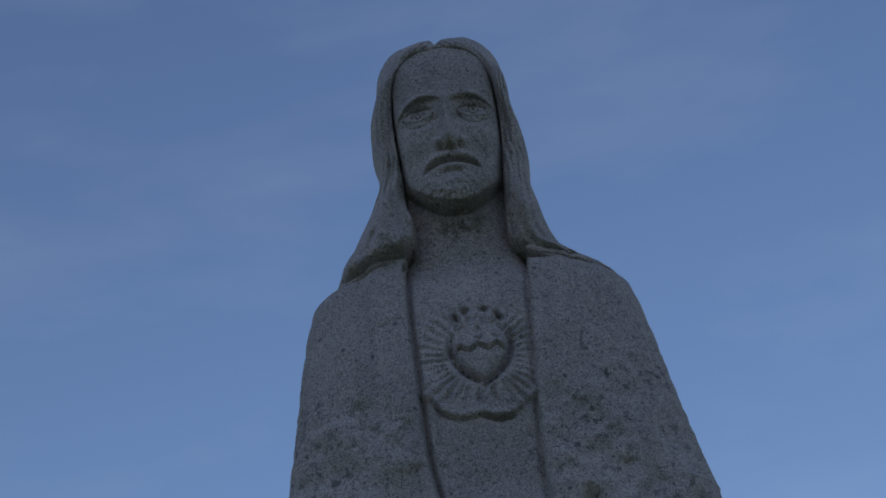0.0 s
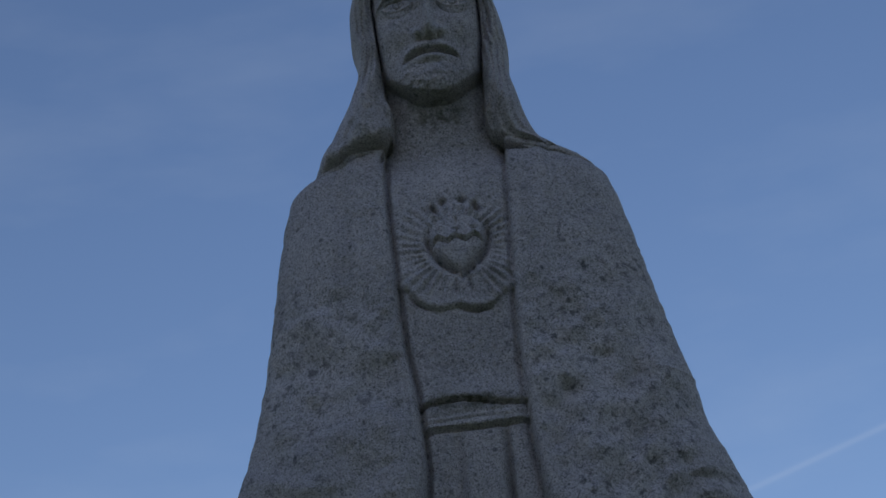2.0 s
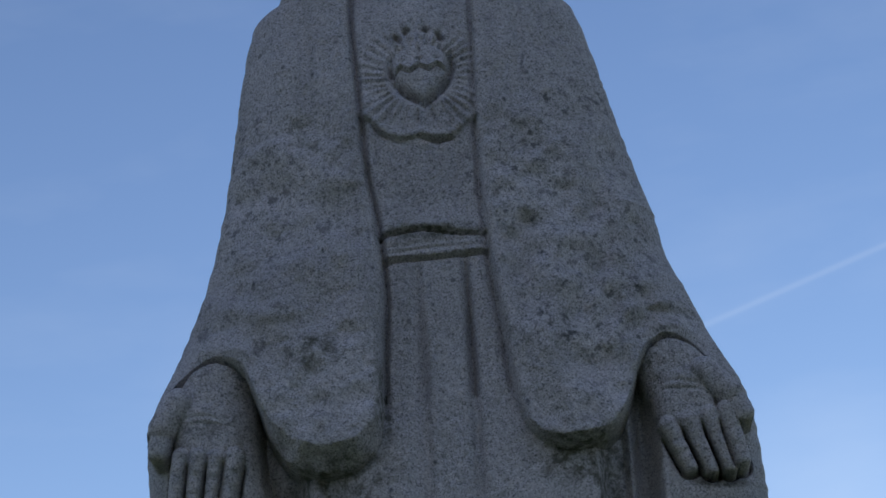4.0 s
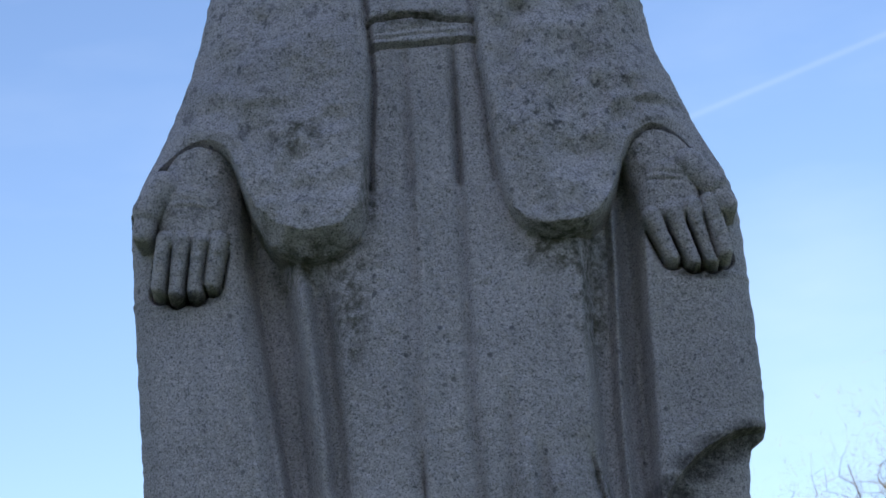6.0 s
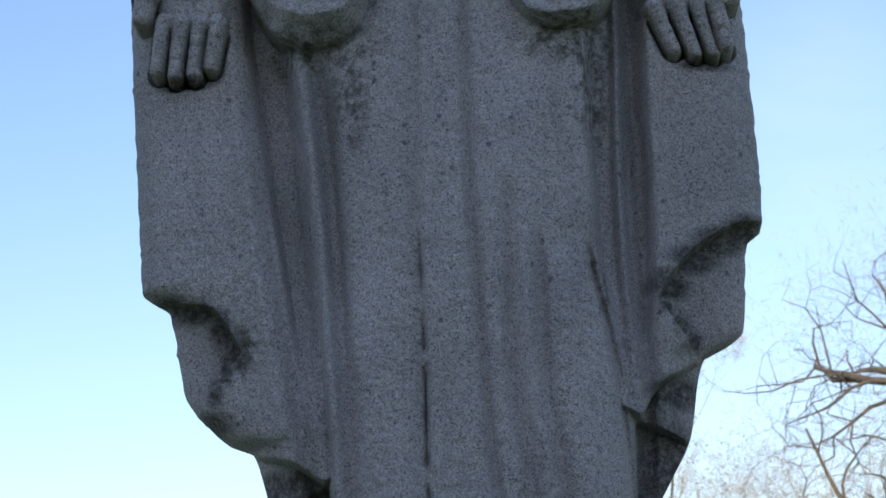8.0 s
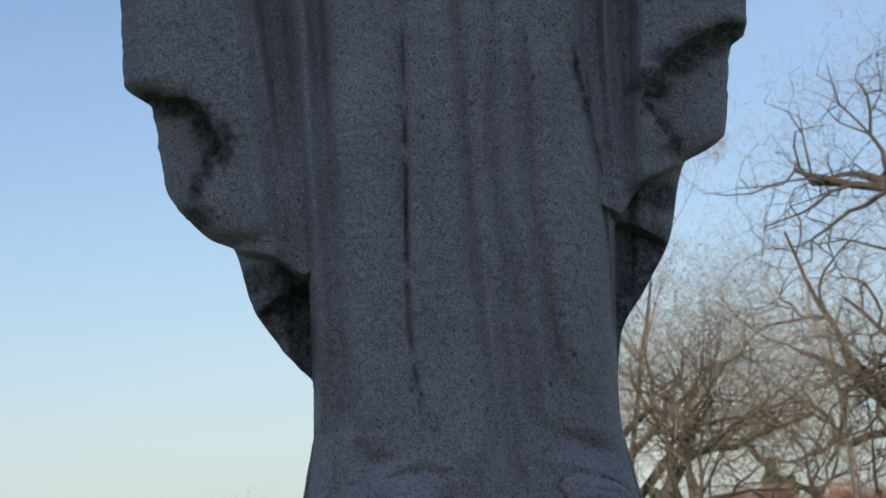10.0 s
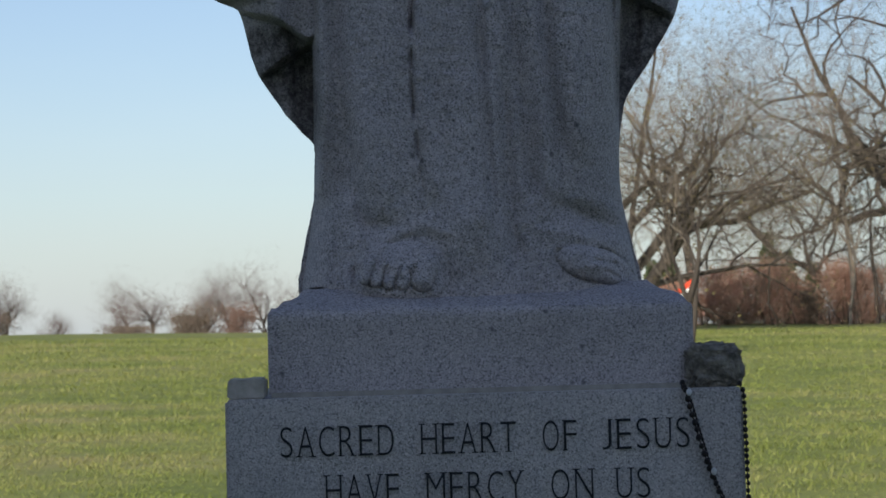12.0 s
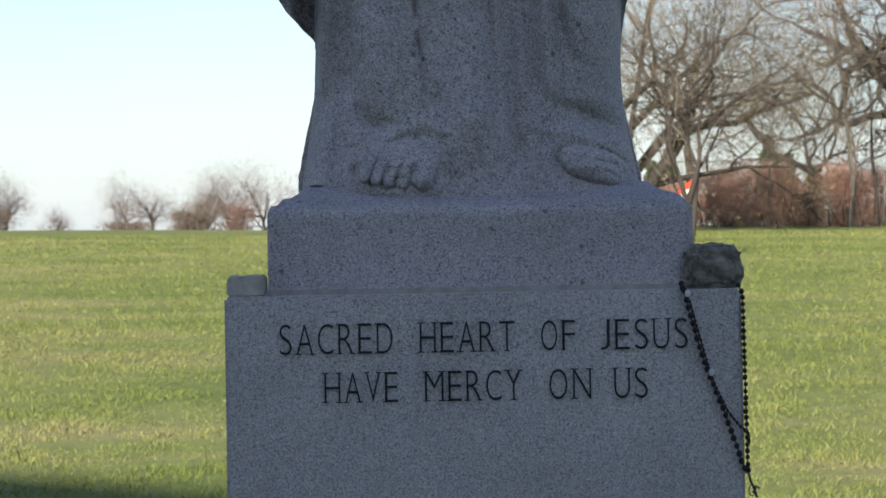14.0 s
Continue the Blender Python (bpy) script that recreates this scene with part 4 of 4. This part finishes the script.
stone = part("lava_rock", bm, TUFA)
stone.location = (.3350, 3.062, 1.4945)
tagged(stone, "rough dark brown porous rock resting on the pedestal", "rock")
for p in stone.data.polygons:
    p.use_smooth = True
chip = part("stone_chip", slab((-.0225, -.03, 0), (.0225, .03, .0255), .0025, .02, .0022, 6), plain("grey_brown_stone", (.36, .33, .28), (.52, .48, .42), 90))
chip.location = (-.2450, 3.045, 1.4700)
tagged(chip, "small squared grey stone chip on the pedestal's corner", "stone")


# ---- rosary ----
def tube(points, r, sides=5):
    pts = [Vector(p) for p in points]
    bm = bmesh.new()
    rings = []
    for k, p in enumerate(pts):
        d = (pts[min(k + 1, len(pts) - 1)] - pts[max(k - 1, 0)]).normalized()
        a = d.orthogonal().normalized()
        b = d.cross(a)
        rings.append([bm.verts.new(p + (a * math.cos(t) + b * math.sin(t)) * r) for t in (2 * math.pi * i / sides for i in range(sides))])
    for p, q in zip(rings, rings[1:]):
        for i in range(sides):
            bm.faces.new((p[i], p[(i + 1) % sides], q[(i + 1) % sides], q[i]))
    return bm


def along(points, spacing):
    pts = [Vector(p) for p in points]
    out, left = [pts[0]], spacing
    for p, q in zip(pts, pts[1:]):
        length, done = (q - p).length, 0.0
        while length - done >= left:
            done += left
            out.append(p + (q - p) * (done / length))
            left = spacing
        left -= length - done
    return out


BLACK = plain("dark_wooden_bead", (.012, .010, .010), (.028, .022, .020), 200, rough=.45)
CORD = plain("brown_cord", (.05, .03, .028), (.09, .055, .05), 300)
PEARL = plain("pale_bead", (.55, .55, .55), (.68, .68, .66), 200, rough=.35)
METAL = plain("tarnished_wire", (.03, .03, .03), (.07, .07, .07), 200, rough=.4)
rosary = tagged(new("rosary"), "dark beaded rosary draped over the pedestal's corner", "rosary")
FACE = 2.9945
strand = [(.2925, 3.012, 1.4765), (.2950, 2.9950, 1.469), (.2985, FACE, 1.450), (.3055, FACE, 1.425), (.3135, FACE, 1.396), (.3220, FACE, 1.370), (.3290, FACE, 1.350), (.3395, FACE, 1.326), (.3530, FACE, 1.287), (.3672, FACE, 1.243)]
cord2 = [(.2975, 2.9970, 1.467), (.3040, 2.9965, 1.446), (.3120, 2.9965, 1.415), (.3240, 2.9965, 1.372), (.3330, 2.9965, 1.347), (.3460, 2.9965, 1.320), (.3600, 2.9965, 1.302), (.3712, 2.9975, 1.292), (.3745, 3.02, 1.278)]
side = [(.3625, 3.010, 1.4735), (.3672, 3.006, 1.464), (.3677, 3.001, 1.42), (.3681, 3.000, 1.375), (.3686, 3.000, 1.33), (.3692, 3.000, 1.285), (.3700, 3.000, 1.245)]
bead_mesh = bpy.data.meshes.new("bead")
bm = bmesh.new()
bmesh.ops.create_icosphere(bm, subdivisions=2, radius=.0036)
bm.to_mesh(bead_mesh)
bm.free()
bead_mesh.materials.append(BLACK)
bead_mesh.polygons.foreach_set("use_smooth", [True] * len(bead_mesh.polygons))
rng = random.Random(6)
for line, gap, r in ((strand, .0100, 1.0), (side, .0082, .85)):
    for p in along(line, gap):
        b = piece("bead", bead_mesh, rosary)
        b.location = p + Vector((rng.uniform(-.0006, .0006), 0, rng.uniform(-.0008, .0008)))
        s = r * rng.uniform(.9, 1.1)
        b.scale = (s, s, s * 1.1)
for p in along(cord2, .0062):
    b = piece("bead", bead_mesh, rosary)
    b.location, b.scale = p, (.50, .50, .75)
for p in ((.2985, 2.992, 1.4655), (.3262, 2.992, 1.3685)):
    bm = bmesh.new()
    bmesh.ops.create_icosphere(bm, subdivisions=2, radius=.0036)
    b = part("pale_bead", bm, PEARL, rosary, "larger pale bead")
    b.location, b.scale = p, (1, 1, 1.35)
for line in (strand, cord2, side):
    part("cord", tube(line, .0009), CORD, rosary)
bm = tube([(.3700, 3.0, 1.245), (.3735, 3.0, 1.232), (.3780, 3.0, 1.222), (.3802, 3.0, 1.213)], .0016)
part("crucifix", bm, METAL, rosary, "small bent dark metal cross")
part("crucifix_arm", tube([(.3752, 3.0, 1.2185), (.3800, 2.999, 1.2275), (.3835, 3.0, 1.2240)], .0016), METAL, rosary)
part("wire_loop", tube([(.3745 + .004 * math.sin(k), 2.999, 1.222 + .007 * math.cos(k)) for k in np.linspace(0, 6.3, 13)], .0008), METAL, rosary)


# ---- trees ----
def bark(name, dark, light):
    s = Shade(name, .95)
    n = s.noise(5.0, 5.0, .65, (1.0, 1.0, .25))
    return s.done(s.ramp(n, (.3, dark), (.7, light)), s.noise(25.0, 4.0), .03)


BARK = bark("grey_brown_bark", (.036, .030, .025), (.082, .068, .056))
PALE_BARK = bark("pale_bark", (.095, .083, .070), (.17, .152, .128))
TWIG = varied("bare_twigs", .9, (.135, .110, .086), (.200, .166, .132), (.265, .220, .174))
TAN_LEAF = varied("dry_tan_leaves", .8, (.10, .082, .040), (.16, .13, .062), (.145, .135, .045))
FAR_TWIG = varied("distant_twigs", .95, (.13, .104, .096), (.18, .145, .135))


def tubes(segments, sides):
    """All branch pieces (start, end, both radii) as tapered open prisms in two arrays."""
    s = np.array(segments)
    p, q, r0, r1 = s[:, 0:3], s[:, 3:6], s[:, 6], s[:, 7]
    d = q - p
    d /= np.linalg.norm(d, axis=1)[:, None] + 1e-9
    ref = np.where(np.abs(d[:, 2:3]) < .9, np.array([[0, 0, 1.0]]), np.array([[1.0, 0, 0]]))
    a = np.cross(d, ref)
    a /= np.linalg.norm(a, axis=1)[:, None]
    b = np.cross(d, a)
    t = np.arange(sides) * 2 * math.pi / sides
    ring = a[:, None, :] * np.cos(t)[None, :, None] + b[:, None, :] * np.sin(t)[None, :, None]
    v = np.concatenate([p[:, None] + ring * r0[:, None, None], q[:, None] + ring * r1[:, None, None]], 1).reshape(-1, 3)
    base = np.arange(len(s))[:, None] * 2 * sides
    k = np.arange(sides)
    k1 = (k + 1) % sides
    quad = np.stack([k, k1, k1 + sides, k + sides], 1)
    f = (base[:, :, None] + quad[None]).reshape(-1, 4)
    return v, f


def grow(rng, start, way, length, radius, level, spec, limbs, twigs, tips):
    """One branch as a wandering line that tapers, and the branches that leave it."""
    n = (9, 7, 6, 4, 3, 2, 2)[level]
    p, d = Vector(start), Vector(way).normalized()
    at = []
    for k in range(n):
        wig = spec["wander"] * (1 + .25 * level)
        d = (d + Vector((rng.gauss(0, wig), rng.gauss(0, wig), rng.gauss(0, wig * .7) + spec["lift"] * (.5 if level else .1) - spec["droop"] * (level >= 3)))).normalized()
        q = p + d * (length / n)
        r0, r1 = radius * (1 - .72 * k / n), radius * (1 - .72 * (k + 1) / n)
        (limbs if level <= spec["solid"] else twigs).append((*p, *q, r0, r1))
        at.append((q, d.copy(), r1, (k + 1) / n))
        p = q
    if level >= spec["levels"]:
        tips.append(tuple(p))
        return
    count = spec["split"][min(level, len(spec["split"]) - 1)]
    for c in range(count):
        f = rng.uniform(spec["clear"] if level == 0 else .22, 1.0)
        q, d0, r, _ = at[min(n - 1, int(f * n))]
        spread = rng.uniform(*spec["angle"])
        turn = rng.uniform(0, 2 * math.pi)
        side_way = d0.orthogonal().normalized()
        side_way.rotate(Matrix.Rotation(turn, 3, d0))
        way2 = d0 * math.cos(spread) + side_way * math.sin(spread)
        grow(rng, q, way2, length * rng.uniform(*spec["shrink"]), min(r, radius * .58) * rng.uniform(.50, .82), level + 1, spec, limbs, twigs, tips)


def tree(name, foot, height, girth, seed, spec, bark_mat, twig_mat, label, lean=(0, 0), extra=(), leaf=None, leaves=0, group=""):
    rng = random.Random(seed)
    root = tagged(new(name), label, "tree", group)
    root.location = foot
    limbs, twigs, tips = [], [], []
    s = dict(wander=.12, lift=.05, droop=.0, solid=2, levels=5, split=(6, 4, 4, 3, 3), clear=.35, angle=(.5, 1.1), shrink=(.55, .8))
    s.update(spec)
    grow(rng, (0, 0, -.3), (lean[0], lean[1], 1), height * s.get("stem", .55), girth, 0, s, limbs, twigs, tips)
    for a, w, ln, r in extra:
        grow(rng, a, w, ln, r, 1, s, limbs, twigs, tips)
    for pts, r0, r1 in s.get("limbs", ()):
        for k, (p, q) in enumerate(zip(pts, pts[1:])):
            n = len(pts) - 1
            limbs.append((*p, *q, r0 + (r1 - r0) * k / n, r0 + (r1 - r0) * (k + 1) / n))
            for _ in range(4 if k else 0):
                grow(rng, q, (rng.gauss(.15, .5), rng.gauss(0, .4), rng.uniform(.25, 1.0)), rng.uniform(1.3, 2.4), r1 * rng.uniform(.5, .9), 3, s, limbs, twigs, tips)
    piece("trunk", mesh_of("trunk", *tubes(limbs, 6), bark_mat, True), root)
    tv, tf = tubes(twigs, 3)
    tagged(piece("crown", mesh_of("crown", tv, tf, twig_mat), root, "dense bare twigs"), kind="stuff")
    if s.get("spray"):
        tagged(piece("twig_spray", spray(rng, tips, s["spray"], s.get("reach", .5), twig_mat), root, "hazy fine twigs"), kind="stuff")
    if leaf:
        tagged(piece("leaves", leaf_cloud(rng, tips, leaves, .25, leaf, s.get("leaf", .05)), root, "sparse dry tan leaves"), kind="stuff")
    return root


def spray(rng, tips, count, spread, material):
    """The finest twigs: short slivers in all directions about the branch ends."""
    r = np.random.RandomState(rng.randint(0, 10 ** 6))
    c = np.array(tips)[r.randint(0, len(tips), count)] + r.normal(0, .02, (count, 3))
    d = r.normal(0, 1, (count, 3)) + np.array([0, 0, .4])
    d /= np.linalg.norm(d, axis=1)[:, None]
    w = np.cross(d, r.normal(0, 1, (count, 3)))
    w /= np.linalg.norm(w, axis=1)[:, None]
    k, t = spread * r.uniform(.45, 1.3, (count, 1)), spread * r.uniform(.007, .012, (count, 1))
    v = np.stack([c, c + d * k * .5 + w * t, c + d * k, c + d * k * .5 - w * t], 1).reshape(-1, 3)
    return mesh_of("twig_spray", v, np.arange(count * 4).reshape(-1, 4), material)


def leaf_cloud(rng, tips, count, spread, material, size):
    r = np.random.RandomState(rng.randint(0, 10 ** 6))
    c = np.array(tips)[r.randint(0, len(tips), count)] + r.normal(0, spread, (count, 3))
    a, b = r.normal(0, 1, (count, 3)), r.normal(0, 1, (count, 3))
    a /= np.linalg.norm(a, axis=1)[:, None]
    b /= np.linalg.norm(b, axis=1)[:, None]
    k = size * r.uniform(.6, 1.4, (count, 1))
    v = np.stack([c - a * k, c - b * k * .5, c + a * k, c + b * k * .5], 1).reshape(-1, 3)
    return mesh_of("leaves", v, np.arange(count * 4).reshape(-1, 4), material)


def foot(x, y):
    return (x, y, float(rise(np.array(x), np.array(y))))


OAK = dict(wander=.34, lift=.06, solid=4, levels=6, split=(7, 5, 4, 4, 4, 3), clear=.40, angle=(.6, 1.25), shrink=(.52, .76), stem=.50, spray=16000, reach=.55)
tree("oak_tree", foot(17.2, 78), 18, .52, 11, OAK, BARK, TWIG, "tall gnarled bare oak standing behind the meadow",
     extra=(((0, 0, 11.5), (-1, 0, .50), 6.6, .24), ((0, 0, 8.4), (-1, 0, .66), 7.2, .27), ((0, 0, 7.4), (-1, .1, .48), 6.8, .25), ((0, 0, 6.8), (-1, -.1, .24), 6.2, .21), ((0, 0, 5.4), (-1, .1, .14), 6.0, .19), ((0, 0, 9.2), (-.7, 0, .85), 6.5, .2), ((0, 0, 3.9), (-1, 0, .05), 3.0, .17)))
LOW = dict(wander=.24, lift=.05, solid=2, levels=5, split=(10, 7, 6, 5, 4), clear=.25, angle=(.5, 1.2), shrink=(.50, .76), stem=.62, spray=11000, reach=.40)
ARCH = [(0, 0, 1.0), (.9, 0, 2.0), (1.6, 0, 2.85), (2.1, .05, 3.02), (2.6, 0, 3.05), (3.1, 0, 3.15), (3.6, 0, 3.12), (4.2, .05, 3.40), (4.8, 0, 3.62), (6.0, 0, 4.0)]
tree("spreading_tree", foot(5.0, 72), 9.8, .26, 23, dict(LOW, solid=3, limbs=((ARCH, .18, .06),)), BARK, TWIG, "wide low-branched bare tree with tan twigs behind the meadow", lean=(.22, 0),
     extra=(((.5, 0, 3.0), (1, .2, .50), 4.2, .13), ((.3, 0, 3.6), (.9, -.2, .85), 4.0, .12)), leaf=TAN_LEAF, leaves=3000)
tree("spreading_tree", foot(8.7, 90), 11.5, .2, 41, dict(LOW, clear=.6), BARK, TWIG, "wide bare tree with tan twigs standing farther back", lean=(.05, 0))
tree("spreading_tree", foot(14.2, 84), 9.0, .2, 37, LOW, BARK, TWIG, "wide bare tree with fading yellow leaves", lean=(-.1, 0), leaf=TAN_LEAF, leaves=7000)
SLIM = dict(wander=.08, lift=.10, solid=0, levels=4, split=(9, 4, 3, 3), clear=.45, angle=(.3, .75), shrink=(.35, .55), stem=.9)
tree("slender_tree", foot(5.0, 70), 10.5, .13, 63, dict(SLIM, wander=.05, clear=.55, split=(8, 5, 4, 4), shrink=(.26, .42), angle=(.5, 1.1), spray=5000, reach=.4), BARK, TWIG, "tall slender leaning bare tree behind the meadow", lean=(.20, 0))
tree("sapling", foot(4.72, 47), 4.2, .095, 51, dict(SLIM, solid=2, clear=.30, split=(4, 3, 3, 3), stem=.55, shrink=(.6, .85)), BARK, TWIG, "slim forked sapling at the edge of the meadow",
     extra=(((0, 0, 1.05), (.42, 0, 1), 1.7, .075), ((0, 0, 1.05), (-.36, 0, 1), 1.6, .065)))
tree("sapling", foot(13.5, 79.5), 8.8, .105, 53, SLIM, PALE_BARK, TWIG, "tall slim pale-barked sapling at the meadow's edge", lean=(.02, 0), group="slim saplings")
tree("sapling", foot(13.15, 79), 3.9, .075, 57, SLIM, PALE_BARK, TWIG, "short slim pale-barked sapling at the meadow's edge", lean=(-.05, 0), group="slim saplings")
tree("sapling", foot(14.4, 81), 5.9, .09, 59, SLIM, BARK, TWIG, "slim dark sapling at the meadow's edge", group="slim saplings")

# far trees along the crest
FAR = dict(wander=.14, lift=.03, solid=1, levels=4, split=(12, 8, 6, 3), clear=.15, angle=(.40, 1.0), shrink=(.55, .78), stem=.42, spray=2600, reach=.9)
for k, (px, h, dist) in enumerate(((-.1785, 6.4, 330), (-.1580, 4.0, 345), (-.1290, 6.4, 350), (-.1180, 7.0, 340), (-.0980, 6.2, 345), (-.0860, 6.8, 330), (-.0720, 7.9, 335), (-.0640, 7.2, 330), (-.1900, 7.5, 325))):
    tree("distant_tree", (px * dist, dist, .55), h * 1.82, .30, 70 + k, dict(FAR, reach=.115 * h), BARK, FAR_TWIG, "rounded bare tree far off on the skyline", group="distant trees")


# ---- shrubs, conifers ----
def shrub(x, y, w, h, seed, mat, label, name="shrub", leaves=21000, size=.027):
    rng = random.Random(seed)
    r = np.random.RandomState(seed)
    root = tagged(new(name), label, "shrub", "shrub row")
    root.location = foot(x, y)
    h = h * .9
    stems = []
    tips = []
    for _ in range(16):
        p = Vector((rng.uniform(-.3, .3) * w, rng.uniform(-.3, .3) * w, -.05))
        d = Vector((rng.gauss(0, .35), rng.gauss(0, .3), 1)).normalized()
        for k in range(5):
            d = (d + Vector((rng.gauss(0, .2), rng.gauss(0, .2), .05))).normalized()
            q = p + d * h * rng.uniform(.14, .24)
            stems.append((*p, *q, .022 * (1 - k * .18), .022 * (1 - (k + 1) * .18)))
            p = q
            tips.append(tuple(p))
    tagged(piece("stems", mesh_of("stems", *tubes(stems, 4), BARK), root), kind="stuff")
    a = r.uniform(0, 2 * math.pi, 26)
    hub = np.stack([np.cos(a) * r.uniform(0, .42, 26) * w, np.sin(a) * r.uniform(0, .42, 26) * w, r.uniform(.06, .86, 26) * h], 1)
    c = hub[r.randint(0, 26, leaves)] + r.normal(0, 1, (leaves, 3)) * np.array([.13 * w, .13 * w, .10 * h])
    c[:, 2] = np.abs(c[:, 2])
    u, v = r.normal(0, 1, (leaves, 3)), r.normal(0, 1, (leaves, 3))
    u /= np.linalg.norm(u, axis=1)[:, None]
    v /= np.linalg.norm(v, axis=1)[:, None]
    k = size * r.uniform(.5, 1.5, (leaves, 1))
    q = np.stack([c - u * k, c - v * k * .6, c + u * k, c + v * k * .6], 1).reshape(-1, 3)
    tagged(piece("foliage", mesh_of("foliage", q, np.arange(leaves * 4).reshape(-1, 4), mat), root), kind="stuff")
    return root


RUST = varied("rusty_autumn_leaves", .85, (.255, .122, .085), (.345, .180, .130), (.40, .240, .178), (.36, .270, .186))
FAR_RUST = varied("distant_rusty_leaves", .9, (.150, .095, .075), (.195, .125, .100), (.215, .150, .122))
DULL = varied("dull_brown_leaves", .9, (.115, .088, .068), (.150, .115, .090), (.18, .142, .11))
PINE = varied("dark_pine_needles", .8, (.035, .06, .025), (.06, .09, .035), (.09, .11, .05))
for k, (x, y, w, h, m) in enumerate(((6.9, 84, 1.7, 1.35, RUST), (8.2, 86, 2.1, 1.75, RUST), (9.6, 85, 2.1, 2.0, RUST), (10.6, 88, 2.0, 2.5, RUST), (11.7, 86, 2.1, 2.4, RUST), (12.9, 87, 2.0, 1.5, DULL),
                                     (14.0, 85, 2.1, 2.4, RUST), (15.4, 88, 2.2, 2.2, RUST), (16.8, 86, 2.2, 2.0, DULL), (6.0, 90, 1.8, 1.5, DULL))):
    shrub(x * .94, y * .94, w * .96, h * .98, 200 + k, m, "rust-brown autumn shrub along the meadow's far edge" if m is RUST else "dull brown leafless-looking shrub along the meadow's far edge")
for k, (x, y, w, h, m) in enumerate(((-31.5, 318, 7, 5.6, DULL), (-27.0, 320, 6, 5.6, FAR_RUST), (-60, 322, 7, 4.6, DULL), (-42, 325, 7, 2.4, DULL), (-34, 323, 6, 4.0, DULL))):
    shrub(x, y, w, h, 240 + k, m, "brown thicket far off on the skyline", "distant_thicket", 7000, .10)


def conifer(x, y, h, seed):
    r = np.random.RandomState(seed)
    root = tagged(new("conifer"), "dark green pine behind the autumn shrubs", "tree", "pines")
    root.location = foot(x, y)
    piece("trunk", mesh_of("trunk", *tubes([(0, 0, -.2, 0, 0, h * .96, .14, .02)], 7), BARK, True), root)
    n = 9000
    t = r.uniform(.12, 1, n)
    tier = .75 + .25 * np.sin(t * 38 + r.uniform(0, 6))
    a = r.uniform(0, 2 * math.pi, n)
    lobe = .75 + .25 * np.sin(a * 5 + t * 23)
    rad = (1 - t) ** .8 * h * .30 * tier * lobe * r.uniform(.25, 1, n) ** .5 + .05
    c = np.stack([np.cos(a) * rad, np.sin(a) * rad, t * h - .25 * rad + r.normal(0, .06, n)], 1)
    out = np.stack([np.cos(a), np.sin(a), r.uniform(-.2, .7, n)], 1) + r.normal(0, .35, (n, 3))
    out /= np.linalg.norm(out, axis=1)[:, None]
    side_way = np.cross(out, r.normal(0, 1, (n, 3)))
    side_way /= np.linalg.norm(side_way, axis=1)[:, None]
    k = r.uniform(.10, .22, (n, 1))
    q = np.stack([c, c + out * k * .5 + side_way * .03, c + out * k, c + out * k * .5 - side_way * .03], 1).reshape(-1, 3)
    tagged(piece("foliage", mesh_of("foliage", q, np.arange(n * 4).reshape(-1, 4), PINE), root), kind="stuff")


for k, (x, y, h) in enumerate(((15.4, 115, 4.3), (16.6, 117, 3.5), (13.6, 118, 2.6), (10.4, 112, 3.1), (9.3, 108, 2.9), (14.5, 122, 2.9), (18.2, 120, 3.0))):
    conifer(x, y, h, 300 + k)

# ---- flag on a leaning pole ----
flag = tagged(new("flag"), "small drooping red, white and blue flag on a leaning pole", "flag")
flag.location = foot(5.42, 58)
RED = plain("red_cloth", (.62, .06, .03), (.72, .09, .04), 6)
WHITE = plain("white_cloth", (.75, .75, .75), (.82, .82, .82), 6)
BLUE = plain("blue_cloth", (.02, .03, .14), (.03, .05, .20), 6)
part("pole", tube([(.55, 0, -.3), (.36, 0, .45), (-.08, 0, 1.42), (-.73, 0, 2.3)], .014, 6), PALE_BARK, flag, "thin leaning wooden pole")


def cloth(u0, u1, mat, label):
    n = 14
    bm = bmesh.new()
    rows = []
    for k in range(n + 1):
        t = k / n
        row = []
        for u in (u0, (u0 + u1) / 2, u1):
            x = -.22 + .74 * t * (1 - .45 * max(0, u - .4)) + .20 * u
            z = 1.03 + .46 * t * (1 - .3 * u) - .30 * u + .015 * math.sin(9 * t)
            row.append(bm.verts.new((x, .02 + .03 * math.sin(8 * t + 5 * u), z)))
        rows.append(row)
    for p, q in zip(rows, rows[1:]):
        for i in range(2):
            bm.faces.new((p[i], p[i + 1], q[i + 1], q[i]))
    ext = bmesh.ops.extrude_face_region(bm, geom=list(bm.faces))
    for e in ext["geom"]:
        if isinstance(e, bmesh.types.BMVert):
            e.co.y += .004
    part("stripe", bm, mat, flag, label)


cloth(.0, .28, RED, "red stripe")
cloth(.285, .52, WHITE, "white stripe")
cloth(.525, 1.0, BLUE, "dark blue field")
